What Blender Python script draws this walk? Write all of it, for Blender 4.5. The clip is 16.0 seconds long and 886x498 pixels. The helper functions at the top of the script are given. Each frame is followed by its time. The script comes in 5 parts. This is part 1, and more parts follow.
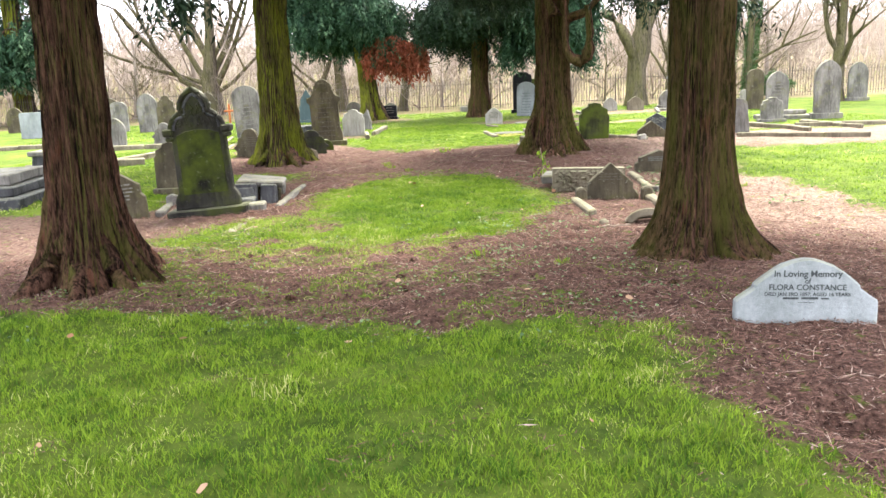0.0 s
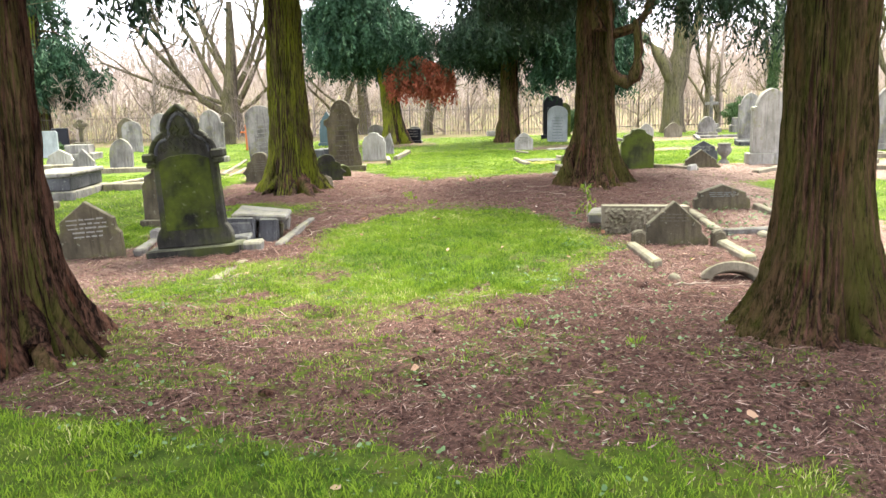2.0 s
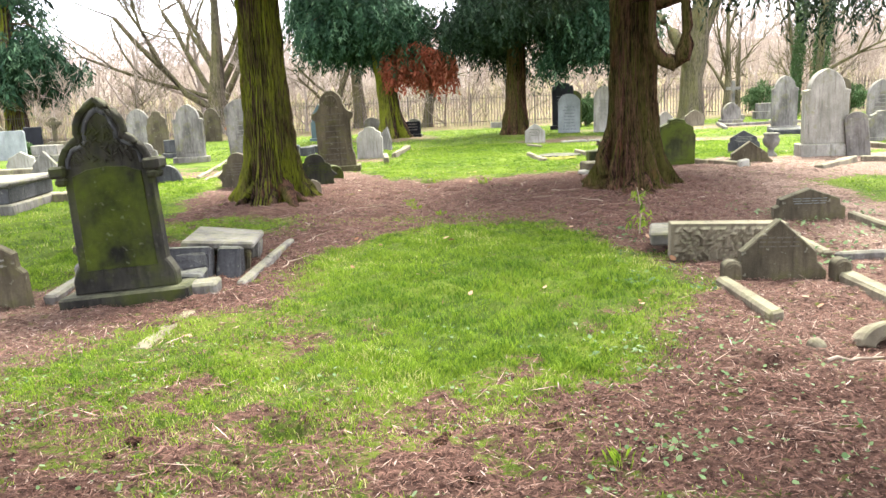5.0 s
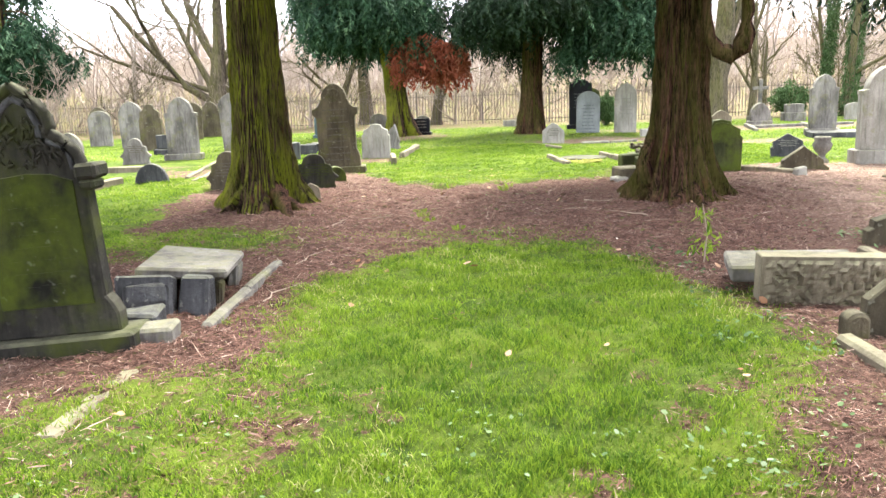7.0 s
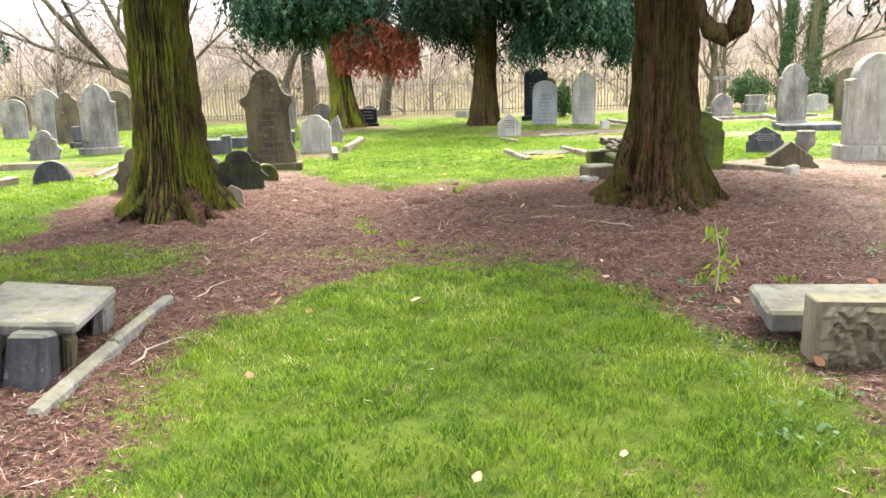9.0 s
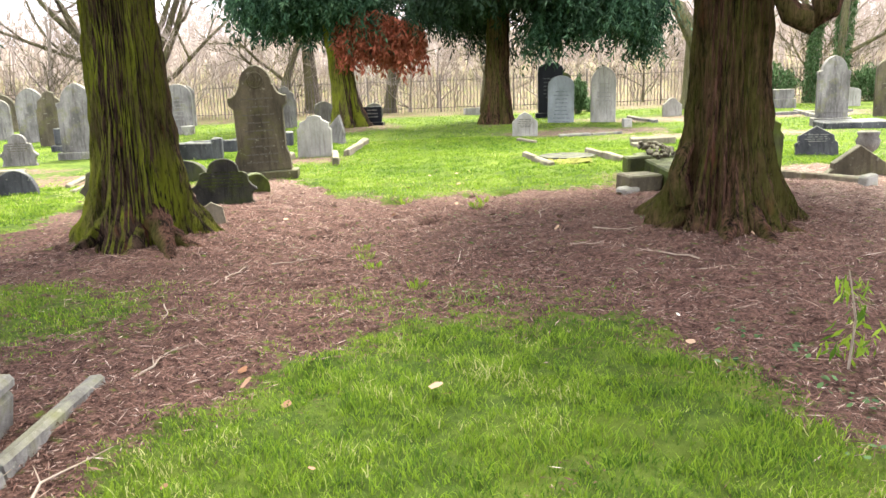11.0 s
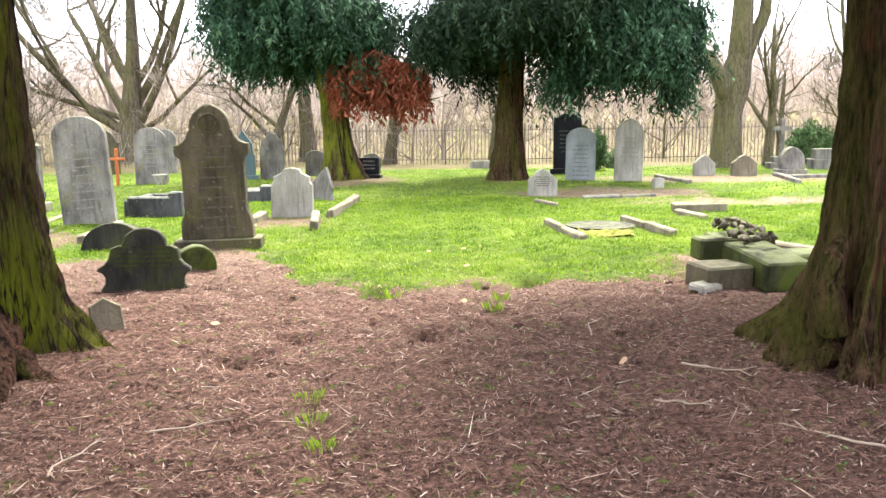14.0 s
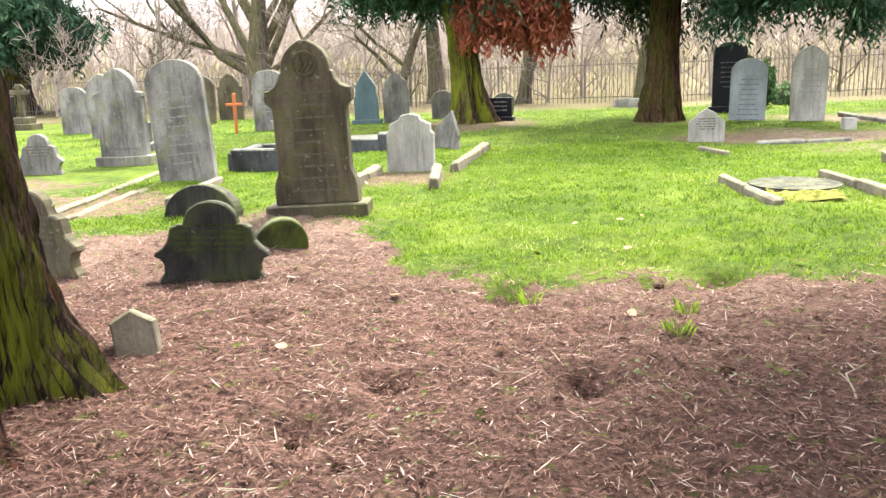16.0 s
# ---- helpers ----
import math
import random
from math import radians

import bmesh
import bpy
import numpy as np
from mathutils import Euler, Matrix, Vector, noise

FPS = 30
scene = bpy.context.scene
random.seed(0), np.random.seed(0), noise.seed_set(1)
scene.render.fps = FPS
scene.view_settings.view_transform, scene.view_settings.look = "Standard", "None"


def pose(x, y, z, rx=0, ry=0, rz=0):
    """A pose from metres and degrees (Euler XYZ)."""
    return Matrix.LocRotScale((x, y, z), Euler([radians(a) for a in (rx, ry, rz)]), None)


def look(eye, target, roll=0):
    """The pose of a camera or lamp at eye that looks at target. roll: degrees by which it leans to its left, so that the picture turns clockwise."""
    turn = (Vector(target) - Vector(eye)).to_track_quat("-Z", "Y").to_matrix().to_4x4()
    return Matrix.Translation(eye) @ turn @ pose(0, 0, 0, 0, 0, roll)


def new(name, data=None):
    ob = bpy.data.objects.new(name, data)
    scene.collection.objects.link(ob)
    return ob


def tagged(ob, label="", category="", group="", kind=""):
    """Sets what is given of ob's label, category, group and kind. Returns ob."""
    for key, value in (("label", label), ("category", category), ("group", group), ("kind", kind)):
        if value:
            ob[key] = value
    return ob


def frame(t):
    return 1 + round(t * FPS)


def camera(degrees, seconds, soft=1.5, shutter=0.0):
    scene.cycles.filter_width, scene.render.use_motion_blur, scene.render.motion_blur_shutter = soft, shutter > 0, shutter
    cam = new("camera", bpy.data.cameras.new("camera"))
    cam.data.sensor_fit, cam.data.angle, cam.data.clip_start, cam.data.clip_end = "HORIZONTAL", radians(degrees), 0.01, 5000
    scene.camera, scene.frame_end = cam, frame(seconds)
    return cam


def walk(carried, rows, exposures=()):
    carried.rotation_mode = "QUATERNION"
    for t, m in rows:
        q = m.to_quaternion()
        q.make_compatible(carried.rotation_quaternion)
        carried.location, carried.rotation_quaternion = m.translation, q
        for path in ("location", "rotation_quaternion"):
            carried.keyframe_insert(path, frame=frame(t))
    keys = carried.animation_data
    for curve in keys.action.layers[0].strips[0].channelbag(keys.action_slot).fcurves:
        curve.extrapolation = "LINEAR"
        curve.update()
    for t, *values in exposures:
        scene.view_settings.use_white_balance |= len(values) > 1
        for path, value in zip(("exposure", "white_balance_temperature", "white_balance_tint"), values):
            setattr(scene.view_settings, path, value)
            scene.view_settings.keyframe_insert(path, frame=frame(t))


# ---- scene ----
cam = camera(57.5, 16.0)
METRES, EYE, TILT, LEAN, TURN = 13.8, 1.5, 0.0, 0.0, 0.0
ROWS = [
    (0.0, 0.0, 0.0, 0.0, -0.51, -12.09, 2.37),
    (0.5, -0.0044, 0.0316, -0.0015, 1.01, -11.2, 1.52),
    (1.0, -0.0078, 0.0626, -0.0002, 1.06, -10.97, 2.81),
    (1.5, -0.0036, 0.0952, -0.0018, 1.26, -10.67, 2.1),
    (2.0, -0.0046, 0.1262, -0.0038, 1.23, -10.39, 1.68),
    (2.5, -0.0072, 0.1553, -0.0021, 0.25, -10.14, 2.0),
    (3.0, -0.0067, 0.1875, -0.0035, -0.01, -10.14, 1.99),
    (3.5, -0.0114, 0.2157, -0.0052, -0.11, -10.06, 2.12),
    (4.0, -0.016, 0.2431, -0.0037, -0.03, -10.3, 2.58),
    (6.5, -0.028, 0.3863, -0.0096, 2.24, -11.66, 1.93),
    (7.0, -0.0322, 0.4162, -0.0087, 1.49, -11.22, 1.92),
    (7.5, -0.0314, 0.4485, -0.0115, 0.75, -11.48, 1.83),
    (8.0, -0.0324, 0.4757, -0.0115, -0.15, -11.49, 1.5),
    (8.5, -0.0334, 0.5051, -0.0107, -1.5, -11.68, 1.52),
    (9.0, -0.0301, 0.5363, -0.0123, -1.98, -12.01, 1.61),
    (11.5, -0.0352, 0.68, -0.0111, -1.57, -12.33, 2.0),
    (12.0, -0.03, 0.7126, -0.0126, -1.17, -11.97, 1.42),
    (12.5, -0.027, 0.745, -0.0114, -0.64, -9.55, 0.24),
    (13.0, -0.0289, 0.7805, -0.0123, -1.11, -8.78, 0.82),
    (13.5, -0.0271, 0.8172, -0.0133, -1.16, -8.89, 0.8),
    (14.0, -0.0295, 0.8519, -0.0145, -1.26, -8.85, 0.68),
    (14.5, -0.0303, 0.8874, -0.0146, -1.47, -10.87, 2.12),
    (15.0, -0.0304, 0.9243, -0.0132, 0.2, -11.55, 1.55),
    (15.5, -0.0361, 0.96, -0.0148, 4.71, -12.42, 2.42),
    (16.0, -0.0374, 0.9947, -0.0155, 7.99, -12.97, 2.09),
]
walk(cam, [(t, pose(0, 0, EYE, TILT, LEAN, TURN) @ pose(METRES * x, METRES * y, METRES * z, 90 + pitch, roll, yaw)) for t, x, y, z, yaw, pitch, roll in ROWS])

# ---- world and light ----
world = bpy.data.worlds.new("overcast")
scene.world = world
world.use_nodes = True
wn = world.node_tree.nodes
wl = world.node_tree.links
wn.clear()
sky = wn.new("ShaderNodeTexSky")
sky.sky_type = "NISHITA"
sky.sun_disc = False
sky.sun_elevation = radians(57)
sky.sun_rotation = radians(22)
sky.air_density, sky.dust_density, sky.ozone_density = 1.0, 6.0, 1.0
cloud = wn.new("ShaderNodeMix")
cloud.data_type = "RGBA"
cloud.inputs["Factor"].default_value = 0.72
cloud.inputs["B"].default_value = (10.5, 10.7, 12.2, 1)
wl.new(sky.outputs["Color"], cloud.inputs["A"])
bg = wn.new("ShaderNodeBackground")
bg.inputs["Strength"].default_value = 0.15
wout = wn.new("ShaderNodeOutputWorld")
wl.new(cloud.outputs["Result"], bg.inputs["Color"])
wl.new(bg.outputs["Background"], wout.inputs["Surface"])

sun = new("sun", bpy.data.lights.new("sun", "SUN"))
sun.data.energy, sun.data.angle, sun.data.color = 4.2, radians(20), (1.0, 0.98, 0.96)
sun.matrix_world = look((6.9, 17.1, 28.4), (0, 0, 0))
scene.view_settings.exposure = 2.2


# ---- materials ----
def shader(name, rough=0.9, spec=0.08):
    m = bpy.data.materials.new(name)
    m.use_nodes = True
    b = m.node_tree.nodes["Principled BSDF"]
    b.inputs["Roughness"].default_value = rough
    b.inputs["Specular IOR Level"].default_value = spec
    return m, m.node_tree.nodes, m.node_tree.links, b


def noise_node(n, l, scale, detail=5, coords=None, stretch=None, rough=0.6):
    t = n.new("ShaderNodeTexNoise")
    t.inputs["Scale"].default_value, t.inputs["Detail"].default_value, t.inputs["Roughness"].default_value = scale, detail, rough
    c = n.new("ShaderNodeTexCoord")
    src = c.outputs["Object"]
    if stretch:
        mp = n.new("ShaderNodeMapping")
        mp.inputs["Scale"].default_value = stretch
        l.new(src, mp.inputs["Vector"])
        src = mp.outputs["Vector"]
    l.new(src, t.inputs["Vector"])
    return t.outputs["Fac"]


def ramp(n, l, fac, lo, hi):
    r = n.new("ShaderNodeMapRange")
    r.inputs["From Min"].default_value, r.inputs["From Max"].default_value = lo, hi
    l.new(fac, r.inputs["Value"])
    return r.outputs["Result"]


def mix(n, l, fac, a, b):
    m = n.new("ShaderNodeMix")
    m.data_type = "RGBA"
    for key, v in (("A", a), ("B", b)):
        if isinstance(v, tuple):
            m.inputs[key].default_value = (*v, 1)
        else:
            l.new(v, m.inputs[key])
    if isinstance(fac, float):
        m.inputs["Factor"].default_value = fac
    else:
        l.new(fac, m.inputs["Factor"])
    return m.outputs["Result"]


def times(n, l, a, b, op="MULTIPLY"):
    m = n.new("ShaderNodeMath")
    m.operation = op
    m.use_clamp = True
    for i, v in enumerate((a, b)):
        if isinstance(v, (int, float)):
            m.inputs[i].default_value = v
        else:
            l.new(v, m.inputs[i])
    return m.outputs["Value"]


def bump(n, l, b, fac, strength=0.4, dist=0.01):
    k = n.new("ShaderNodeBump")
    k.inputs["Strength"].default_value, k.inputs["Distance"].default_value = strength, dist
    l.new(fac, k.inputs["Height"])
    l.new(k.outputs["Normal"], b.inputs["Normal"])


def normal_axis(n, l, axis):
    g = n.new("ShaderNodeNewGeometry")
    s = n.new("ShaderNodeSeparateXYZ")
    l.new(g.outputs["Normal"], s.inputs["Vector"])
    return s.outputs[axis]


def stone_mat(name, light, dark, moss=(0.08, 0.10, 0.02), moss_lo=0.55, moss_hi=0.75, rough=0.85, lichen=0.0, streak=True):
    m, n, l, b = shader(name, rough)
    big = ramp(n, l, noise_node(n, l, 2.2, 4, stretch=(1.6, 1.6, 0.7)), 0.35, 0.68)
    fine = ramp(n, l, noise_node(n, l, 34, 6), 0.3, 0.7)
    col = mix(n, l, big, dark, light)
    col = mix(n, l, times(n, l, fine, 0.35), col, tuple(c * 0.55 for c in dark))
    if streak:
        drip = ramp(n, l, noise_node(n, l, 9, 4, stretch=(1.5, 1.5, 0.16)), 0.52, 0.72)
        col = mix(n, l, times(n, l, drip, 0.7), col, tuple(c * 0.5 for c in dark))
    green = ramp(n, l, noise_node(n, l, 3.3, 6), moss_lo, moss_hi)
    col = mix(n, l, green, col, moss)
    top = times(n, l, ramp(n, l, normal_axis(n, l, "Z"), 0.35, 0.8), ramp(n, l, noise_node(n, l, 7, 5), 0.3, 0.6))
    col = mix(n, l, times(n, l, top, 0.6), col, tuple(0.5 * a + 0.5 * c for a, c in zip(moss, (0.22, 0.21, 0.15))))
    spots = ramp(n, l, noise_node(n, l, 16, 3), 0.64, 0.7)
    col = mix(n, l, times(n, l, spots, lichen), col, (0.36, 0.36, 0.28))
    l.new(col, b.inputs["Base Color"])
    bump(n, l, b, noise_node(n, l, 40, 9, rough=0.7), 0.8, 0.012)
    return m


MOSSY = stone_mat("mossy_dark_stone", (0.052, 0.048, 0.037), (0.015, 0.014, 0.012), (0.04, 0.048, 0.009), 0.46, 0.7, lichen=0.04)
BROWN = stone_mat("brown_sandstone", (0.12, 0.1, 0.062), (0.045, 0.038, 0.025), (0.075, 0.075, 0.02), 0.52, 0.75, lichen=0.25)
GREY = stone_mat("grey_stone", (0.25, 0.232, 0.205), (0.085, 0.079, 0.068), (0.13, 0.13, 0.045), 0.54, 0.76, lichen=0.3)
PALE = stone_mat("pale_stone", (0.36, 0.34, 0.29), (0.19, 0.18, 0.145), (0.15, 0.155, 0.06), 0.58, 0.78, lichen=0.2)
WHITE = stone_mat("white_marble", (0.29, 0.31, 0.3), (0.16, 0.175, 0.165), (0.2, 0.22, 0.1), 0.6, 0.85, rough=0.6, streak=False)
GREEN = stone_mat("algae_stone", (0.075, 0.08, 0.032), (0.022, 0.024, 0.011), (0.062, 0.08, 0.012), 0.4, 0.6)
SLATE = stone_mat("slate", (0.09, 0.09, 0.09), (0.028, 0.028, 0.029), (0.13, 0.14, 0.08), 0.66, 0.85, rough=0.6, lichen=0.3)
BLACK = stone_mat("black_granite", (0.018, 0.018, 0.022), (0.010, 0.010, 0.013), (0.03, 0.035, 0.03), 0.7, 0.9, rough=0.35, streak=False)
TEAL = stone_mat("green_granite", (0.09, 0.13, 0.13), (0.06, 0.09, 0.09), (0.08, 0.1, 0.06), 0.7, 0.9, rough=0.5, streak=False)
ALGAE = stone_mat("dark_algae_panel", (0.03, 0.029, 0.017), (0.009, 0.009, 0.007), (0.048, 0.062, 0.008), 0.36, 0.66, lichen=0.12)
TAN = stone_mat("tan_sandstone", (0.22, 0.188, 0.13), (0.11, 0.094, 0.064), (0.2, 0.2, 0.08), 0.62, 0.8)


def plain(name, a, b2, scale=20, rough=0.9, spec=0.08, bumps=0.3):
    m, n, l, b = shader(name, rough, spec)
    col = mix(n, l, ramp(n, l, noise_node(n, l, scale, 6), 0.3, 0.7), a, b2)
    col = mix(n, l, times(n, l, ramp(n, l, noise_node(n, l, scale * 0.13, 3), 0.4, 0.7), 0.4), col, tuple(0.6 * c for c in a))
    l.new(col, b.inputs["Base Color"])
    bump(n, l, b, noise_node(n, l, scale * 3, 6), bumps, 0.005)
    return m


CUT = plain("weathered_engraving", (0.07, 0.075, 0.072), (0.17, 0.18, 0.175), 60)
CUT_PALE = plain("pale_engraving", (0.2, 0.19, 0.165), (0.13, 0.125, 0.105), 60)
CUT_DARK = plain("faded_engraving", (0.09, 0.08, 0.06), (0.07, 0.06, 0.042), 60)
IRON = plain("dark_iron", (0.1, 0.085, 0.072), (0.17, 0.145, 0.12), 40, 0.7)
ORANGE = plain("orange_wood", (0.36, 0.11, 0.035), (0.26, 0.085, 0.03), 14, 0.7)
TWIG = plain("dry_twig", (0.24, 0.18, 0.13), (0.34, 0.28, 0.21), 30)


def bark_mat(name, a, b2, moss, moss_axis_lo, moss_amount, scale=1.0):
    m, n, l, b = shader(name, 0.95, 0.03)
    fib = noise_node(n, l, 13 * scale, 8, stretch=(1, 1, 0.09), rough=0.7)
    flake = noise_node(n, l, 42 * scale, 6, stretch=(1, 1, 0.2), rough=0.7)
    # Low fibres and flake gaps go darker: shade in the furrows, painted into colour.
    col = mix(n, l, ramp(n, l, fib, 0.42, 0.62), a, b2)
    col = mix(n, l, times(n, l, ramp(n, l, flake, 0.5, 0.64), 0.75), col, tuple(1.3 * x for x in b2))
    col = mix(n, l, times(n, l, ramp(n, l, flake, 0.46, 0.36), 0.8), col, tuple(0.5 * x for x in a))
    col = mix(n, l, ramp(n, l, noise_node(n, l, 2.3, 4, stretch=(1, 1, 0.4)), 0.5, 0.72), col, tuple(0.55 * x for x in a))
    red = ramp(n, l, noise_node(n, l, 5.1, 4, stretch=(1, 1, 0.35)), 0.62, 0.72)
    col = mix(n, l, times(n, l, red, 0.55), col, (0.13, 0.05, 0.026))
    g = n.new("ShaderNodeNewGeometry")
    d = n.new("ShaderNodeVectorMath")
    d.operation = "DOT_PRODUCT"
    d.inputs[1].default_value = (-0.75, -0.66, 0)
    l.new(g.outputs["True Normal"], d.inputs[0])
    side = ramp(n, l, d.outputs["Value"], moss_axis_lo, moss_axis_lo + 0.6)
    grow = times(n, l, ramp(n, l, noise_node(n, l, 4.0, 6, stretch=(1, 1, 0.3)), 0.28, 0.6), ramp(n, l, flake, 0.28, 0.48))
    col = mix(n, l, times(n, l, times(n, l, side, grow), moss_amount), col, moss)
    l.new(col, b.inputs["Base Color"])
    bump(n, l, b, times(n, l, fib, flake), 1.0, 0.11)
    return m


# The first colour is the painted furrow shade, the second the bark itself.
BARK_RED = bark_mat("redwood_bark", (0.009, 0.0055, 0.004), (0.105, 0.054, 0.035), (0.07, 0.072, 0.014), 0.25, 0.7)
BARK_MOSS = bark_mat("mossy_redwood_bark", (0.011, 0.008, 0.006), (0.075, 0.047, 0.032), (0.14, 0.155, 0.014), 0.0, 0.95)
BARK_GREY = bark_mat("grey_bark", (0.05, 0.04, 0.03), (0.15, 0.125, 0.092), (0.13, 0.13, 0.04), 0.0, 0.6)
# Far wood: distance haze and sky glare are put into these pale colours.
BARK_FAR = plain("hazed_bare_wood", (0.22, 0.175, 0.14), (0.34, 0.285, 0.23), 3)
WOODS = plain("hazed_woodland", (0.3, 0.245, 0.2), (0.46, 0.39, 0.33), 0.5)


def tinted(name, a, b2, c2, rough=0.7, trans=0.25, spec=0.07):
    """Leaf material varied by the attribute rnd on the mesh."""
    m, n, l, b = shader(name, rough, spec)
    at = n.new("ShaderNodeAttribute")
    at.attribute_name = "rnd"
    col = mix(n, l, ramp(n, l, at.outputs["Fac"], 0, 0.75), a, b2)
    col = mix(n, l, ramp(n, l, at.outputs["Fac"], 0.91, 1.0), col, c2)
    l.new(col, b.inputs["Base Color"])
    if trans:
        tr = n.new("ShaderNodeBsdfTranslucent")
        l.new(col, tr.inputs["Color"])
        ms = n.new("ShaderNodeMixShader")
        ms.inputs["Fac"].default_value = trans
        l.new(b.outputs["BSDF"], ms.inputs[1])
        l.new(tr.outputs["BSDF"], ms.inputs[2])
        l.new(ms.outputs["Shader"], n["Material Output"].inputs["Surface"])
    return m


GRASS = tinted("grass", (0.042, 0.095, 0.01), (0.2, 0.29, 0.025), (0.42, 0.4, 0.17), trans=0.4)
CONIFER = tinted("conifer_foliage", (0.006, 0.018, 0.009), (0.032, 0.07, 0.034), (0.09, 0.15, 0.08), trans=0.1)
CONIFER_DARK = tinted("dark_conifer_foliage", (0.005, 0.011, 0.005), (0.019, 0.037, 0.018), (0.06, 0.09, 0.05), trans=0.06)
DEAD = tinted("dead_rust_foliage", (0.14, 0.035, 0.018), (0.26, 0.075, 0.04), (0.34, 0.14, 0.08), trans=0.2)
NEEDLE = tinted("needle_litter", (0.028, 0.014, 0.01), (0.16, 0.09, 0.064), (0.34, 0.265, 0.21), 0.9, 0)
DRY = tinted("dry_litter", (0.12, 0.08, 0.058), (0.33, 0.24, 0.18), (0.5, 0.42, 0.34), 0.9, 0)
WEED = tinted("weed_leaves", (0.07, 0.12, 0.045), (0.14, 0.2, 0.085), (0.2, 0.25, 0.15), trans=0.2)
IVY = tinted("ivy_leaves", (0.03, 0.06, 0.02), (0.07, 0.12, 0.04), (0.12, 0.17, 0.08), trans=0.1)
DEADLEAF = tinted("fallen_leaf", (0.2, 0.1, 0.05), (0.36, 0.24, 0.15), (0.6, 0.54, 0.44), 0.8, 0.1)

gm, n, l, b = shader("ground_soil", 0.95, 0.03)
ga = n.new("ShaderNodeAttribute")
ga.attribute_name = "grass"
pa = n.new("ShaderNodeAttribute")
pa.attribute_name = "pale"
lit = mix(n, l, ramp(n, l, noise_node(n, l, 26, 8, rough=0.75), 0.35, 0.68), (0.015, 0.008, 0.006), (0.175, 0.1, 0.073))
dry = mix(n, l, ramp(n, l, noise_node(n, l, 22, 8, rough=0.75), 0.35, 0.68), (0.07, 0.042, 0.03), (0.33, 0.235, 0.17))
soil = mix(n, l, pa.outputs["Fac"], lit, dry)
chips = ramp(n, l, noise_node(n, l, 70, 3), 0.66, 0.7)
soil = mix(n, l, times(n, l, chips, 0.5), soil, (0.4, 0.34, 0.27))
soil = mix(n, l, times(n, l, ramp(n, l, noise_node(n, l, 1.3, 4), 0.5, 0.72), 0.5), soil, (0.05, 0.03, 0.022))
soil = mix(n, l, times(n, l, ramp(n, l, noise_node(n, l, 7.5, 5, rough=0.7), 0.54, 0.68), 0.7), soil, (0.022, 0.012, 0.009))
turf = mix(n, l, ramp(n, l, noise_node(n, l, 9, 7, rough=0.7), 0.35, 0.65), (0.03, 0.052, 0.01), (0.09, 0.125, 0.02))
turf = mix(n, l, ramp(n, l, noise_node(n, l, 0.9, 4), 0.45, 0.7), turf, (0.115, 0.15, 0.022))
gf = times(n, l, ga.outputs["Fac"], ramp(n, l, noise_node(n, l, 11, 6), 0.3, 0.7), "ADD")
l.new(mix(n, l, ramp(n, l, gf, 0.7, 1.0), soil, turf), b.inputs["Base Color"])
bump(n, l, b, noise_node(n, l, 38, 9, rough=0.75), 0.9, 0.03)
GROUND = gm


# ---- mesh helpers ----
def part(name, bm, material, parent, label=""):
    """Links a bmesh or a mesh as one object under parent."""
    if isinstance(bm, bmesh.types.BMesh):
        me = bpy.data.meshes.new(name)
        bm.normal_update()
        bm.to_mesh(me)
        bm.free()
    else:
        me = bm
    if not me.materials:
        me.materials.append(material)
    ob = new(name, me)
    ob.parent = parent
    return tagged(ob, label)


def thing(name, x, y, z=None, rz=0, label="", category="", group="", kind="", rx=0, ry=0):
    e = new(name)
    e.matrix_basis = pose(x, y, height(x, y) if z is None else z, rx, ry, rz)
    e.empty_display_size = 0.1
    return tagged(e, label, category, group, kind)


def bulk(name, verts, faces, rnd=None, smooth=False):
    """A mesh out of arrays: faces is (n, k)."""
    verts, faces = np.asarray(verts, np.float32), np.asarray(faces, np.int32)
    me = bpy.data.meshes.new(name)
    k = faces.shape[1]
    me.vertices.add(len(verts))
    me.vertices.foreach_set("co", verts.ravel())
    me.loops.add(faces.size)
    me.loops.foreach_set("vertex_index", faces.ravel())
    me.polygons.add(len(faces))
    me.polygons.foreach_set("loop_start", np.arange(len(faces), dtype=np.int32) * k)
    me.polygons.foreach_set("use_smooth", np.full(len(faces), smooth))
    me.update(calc_edges=True)
    if rnd is not None:
        a = me.attributes.new("rnd", "FLOAT", "POINT")
        a.data.foreach_set("value", np.asarray(rnd, np.float32))
    return me


def slab_mesh(pts, thick, bev=0.012, y0=0.0):
    """An upright slab: outline pts (x, z) counter-clockwise seen from -y, with a bevelled front and back edge."""
    bm = bmesh.new()
    m = len(pts)
    inner = []
    for i in range(m):
        p, a, c = Vector(pts[i]), Vector(pts[i - 1]), Vector(pts[(i + 1) % m])
        d1, d2 = (p - a), (c - p)
        d1 = d1.normalized() if d1.length > 1e-6 else d2.normalized()
        d2 = d2.normalized() if d2.length > 1e-6 else d1
        nn = Vector((-(d1.y + d2.y), d1.x + d2.x))
        nn = nn.normalized() if nn.length > 1e-6 else Vector((0, 1))
        inner.append(p + nn * bev)
    rings = []
    for src, yy in ((inner, -thick / 2), (pts, -thick / 2 + bev), (pts, thick / 2 - bev), (inner, thick / 2)):
        rings.append([bm.verts.new((p[0], y0 + yy, p[1])) for p in src])
    bm.faces.new(rings[0])
    bm.faces.new(rings[3][::-1])
    for a, c in zip(rings, rings[1:]):
        for i in range(m):
            j = (i + 1) % m
            bm.faces.new((a[j], a[i], c[i], c[j]))
    return bm


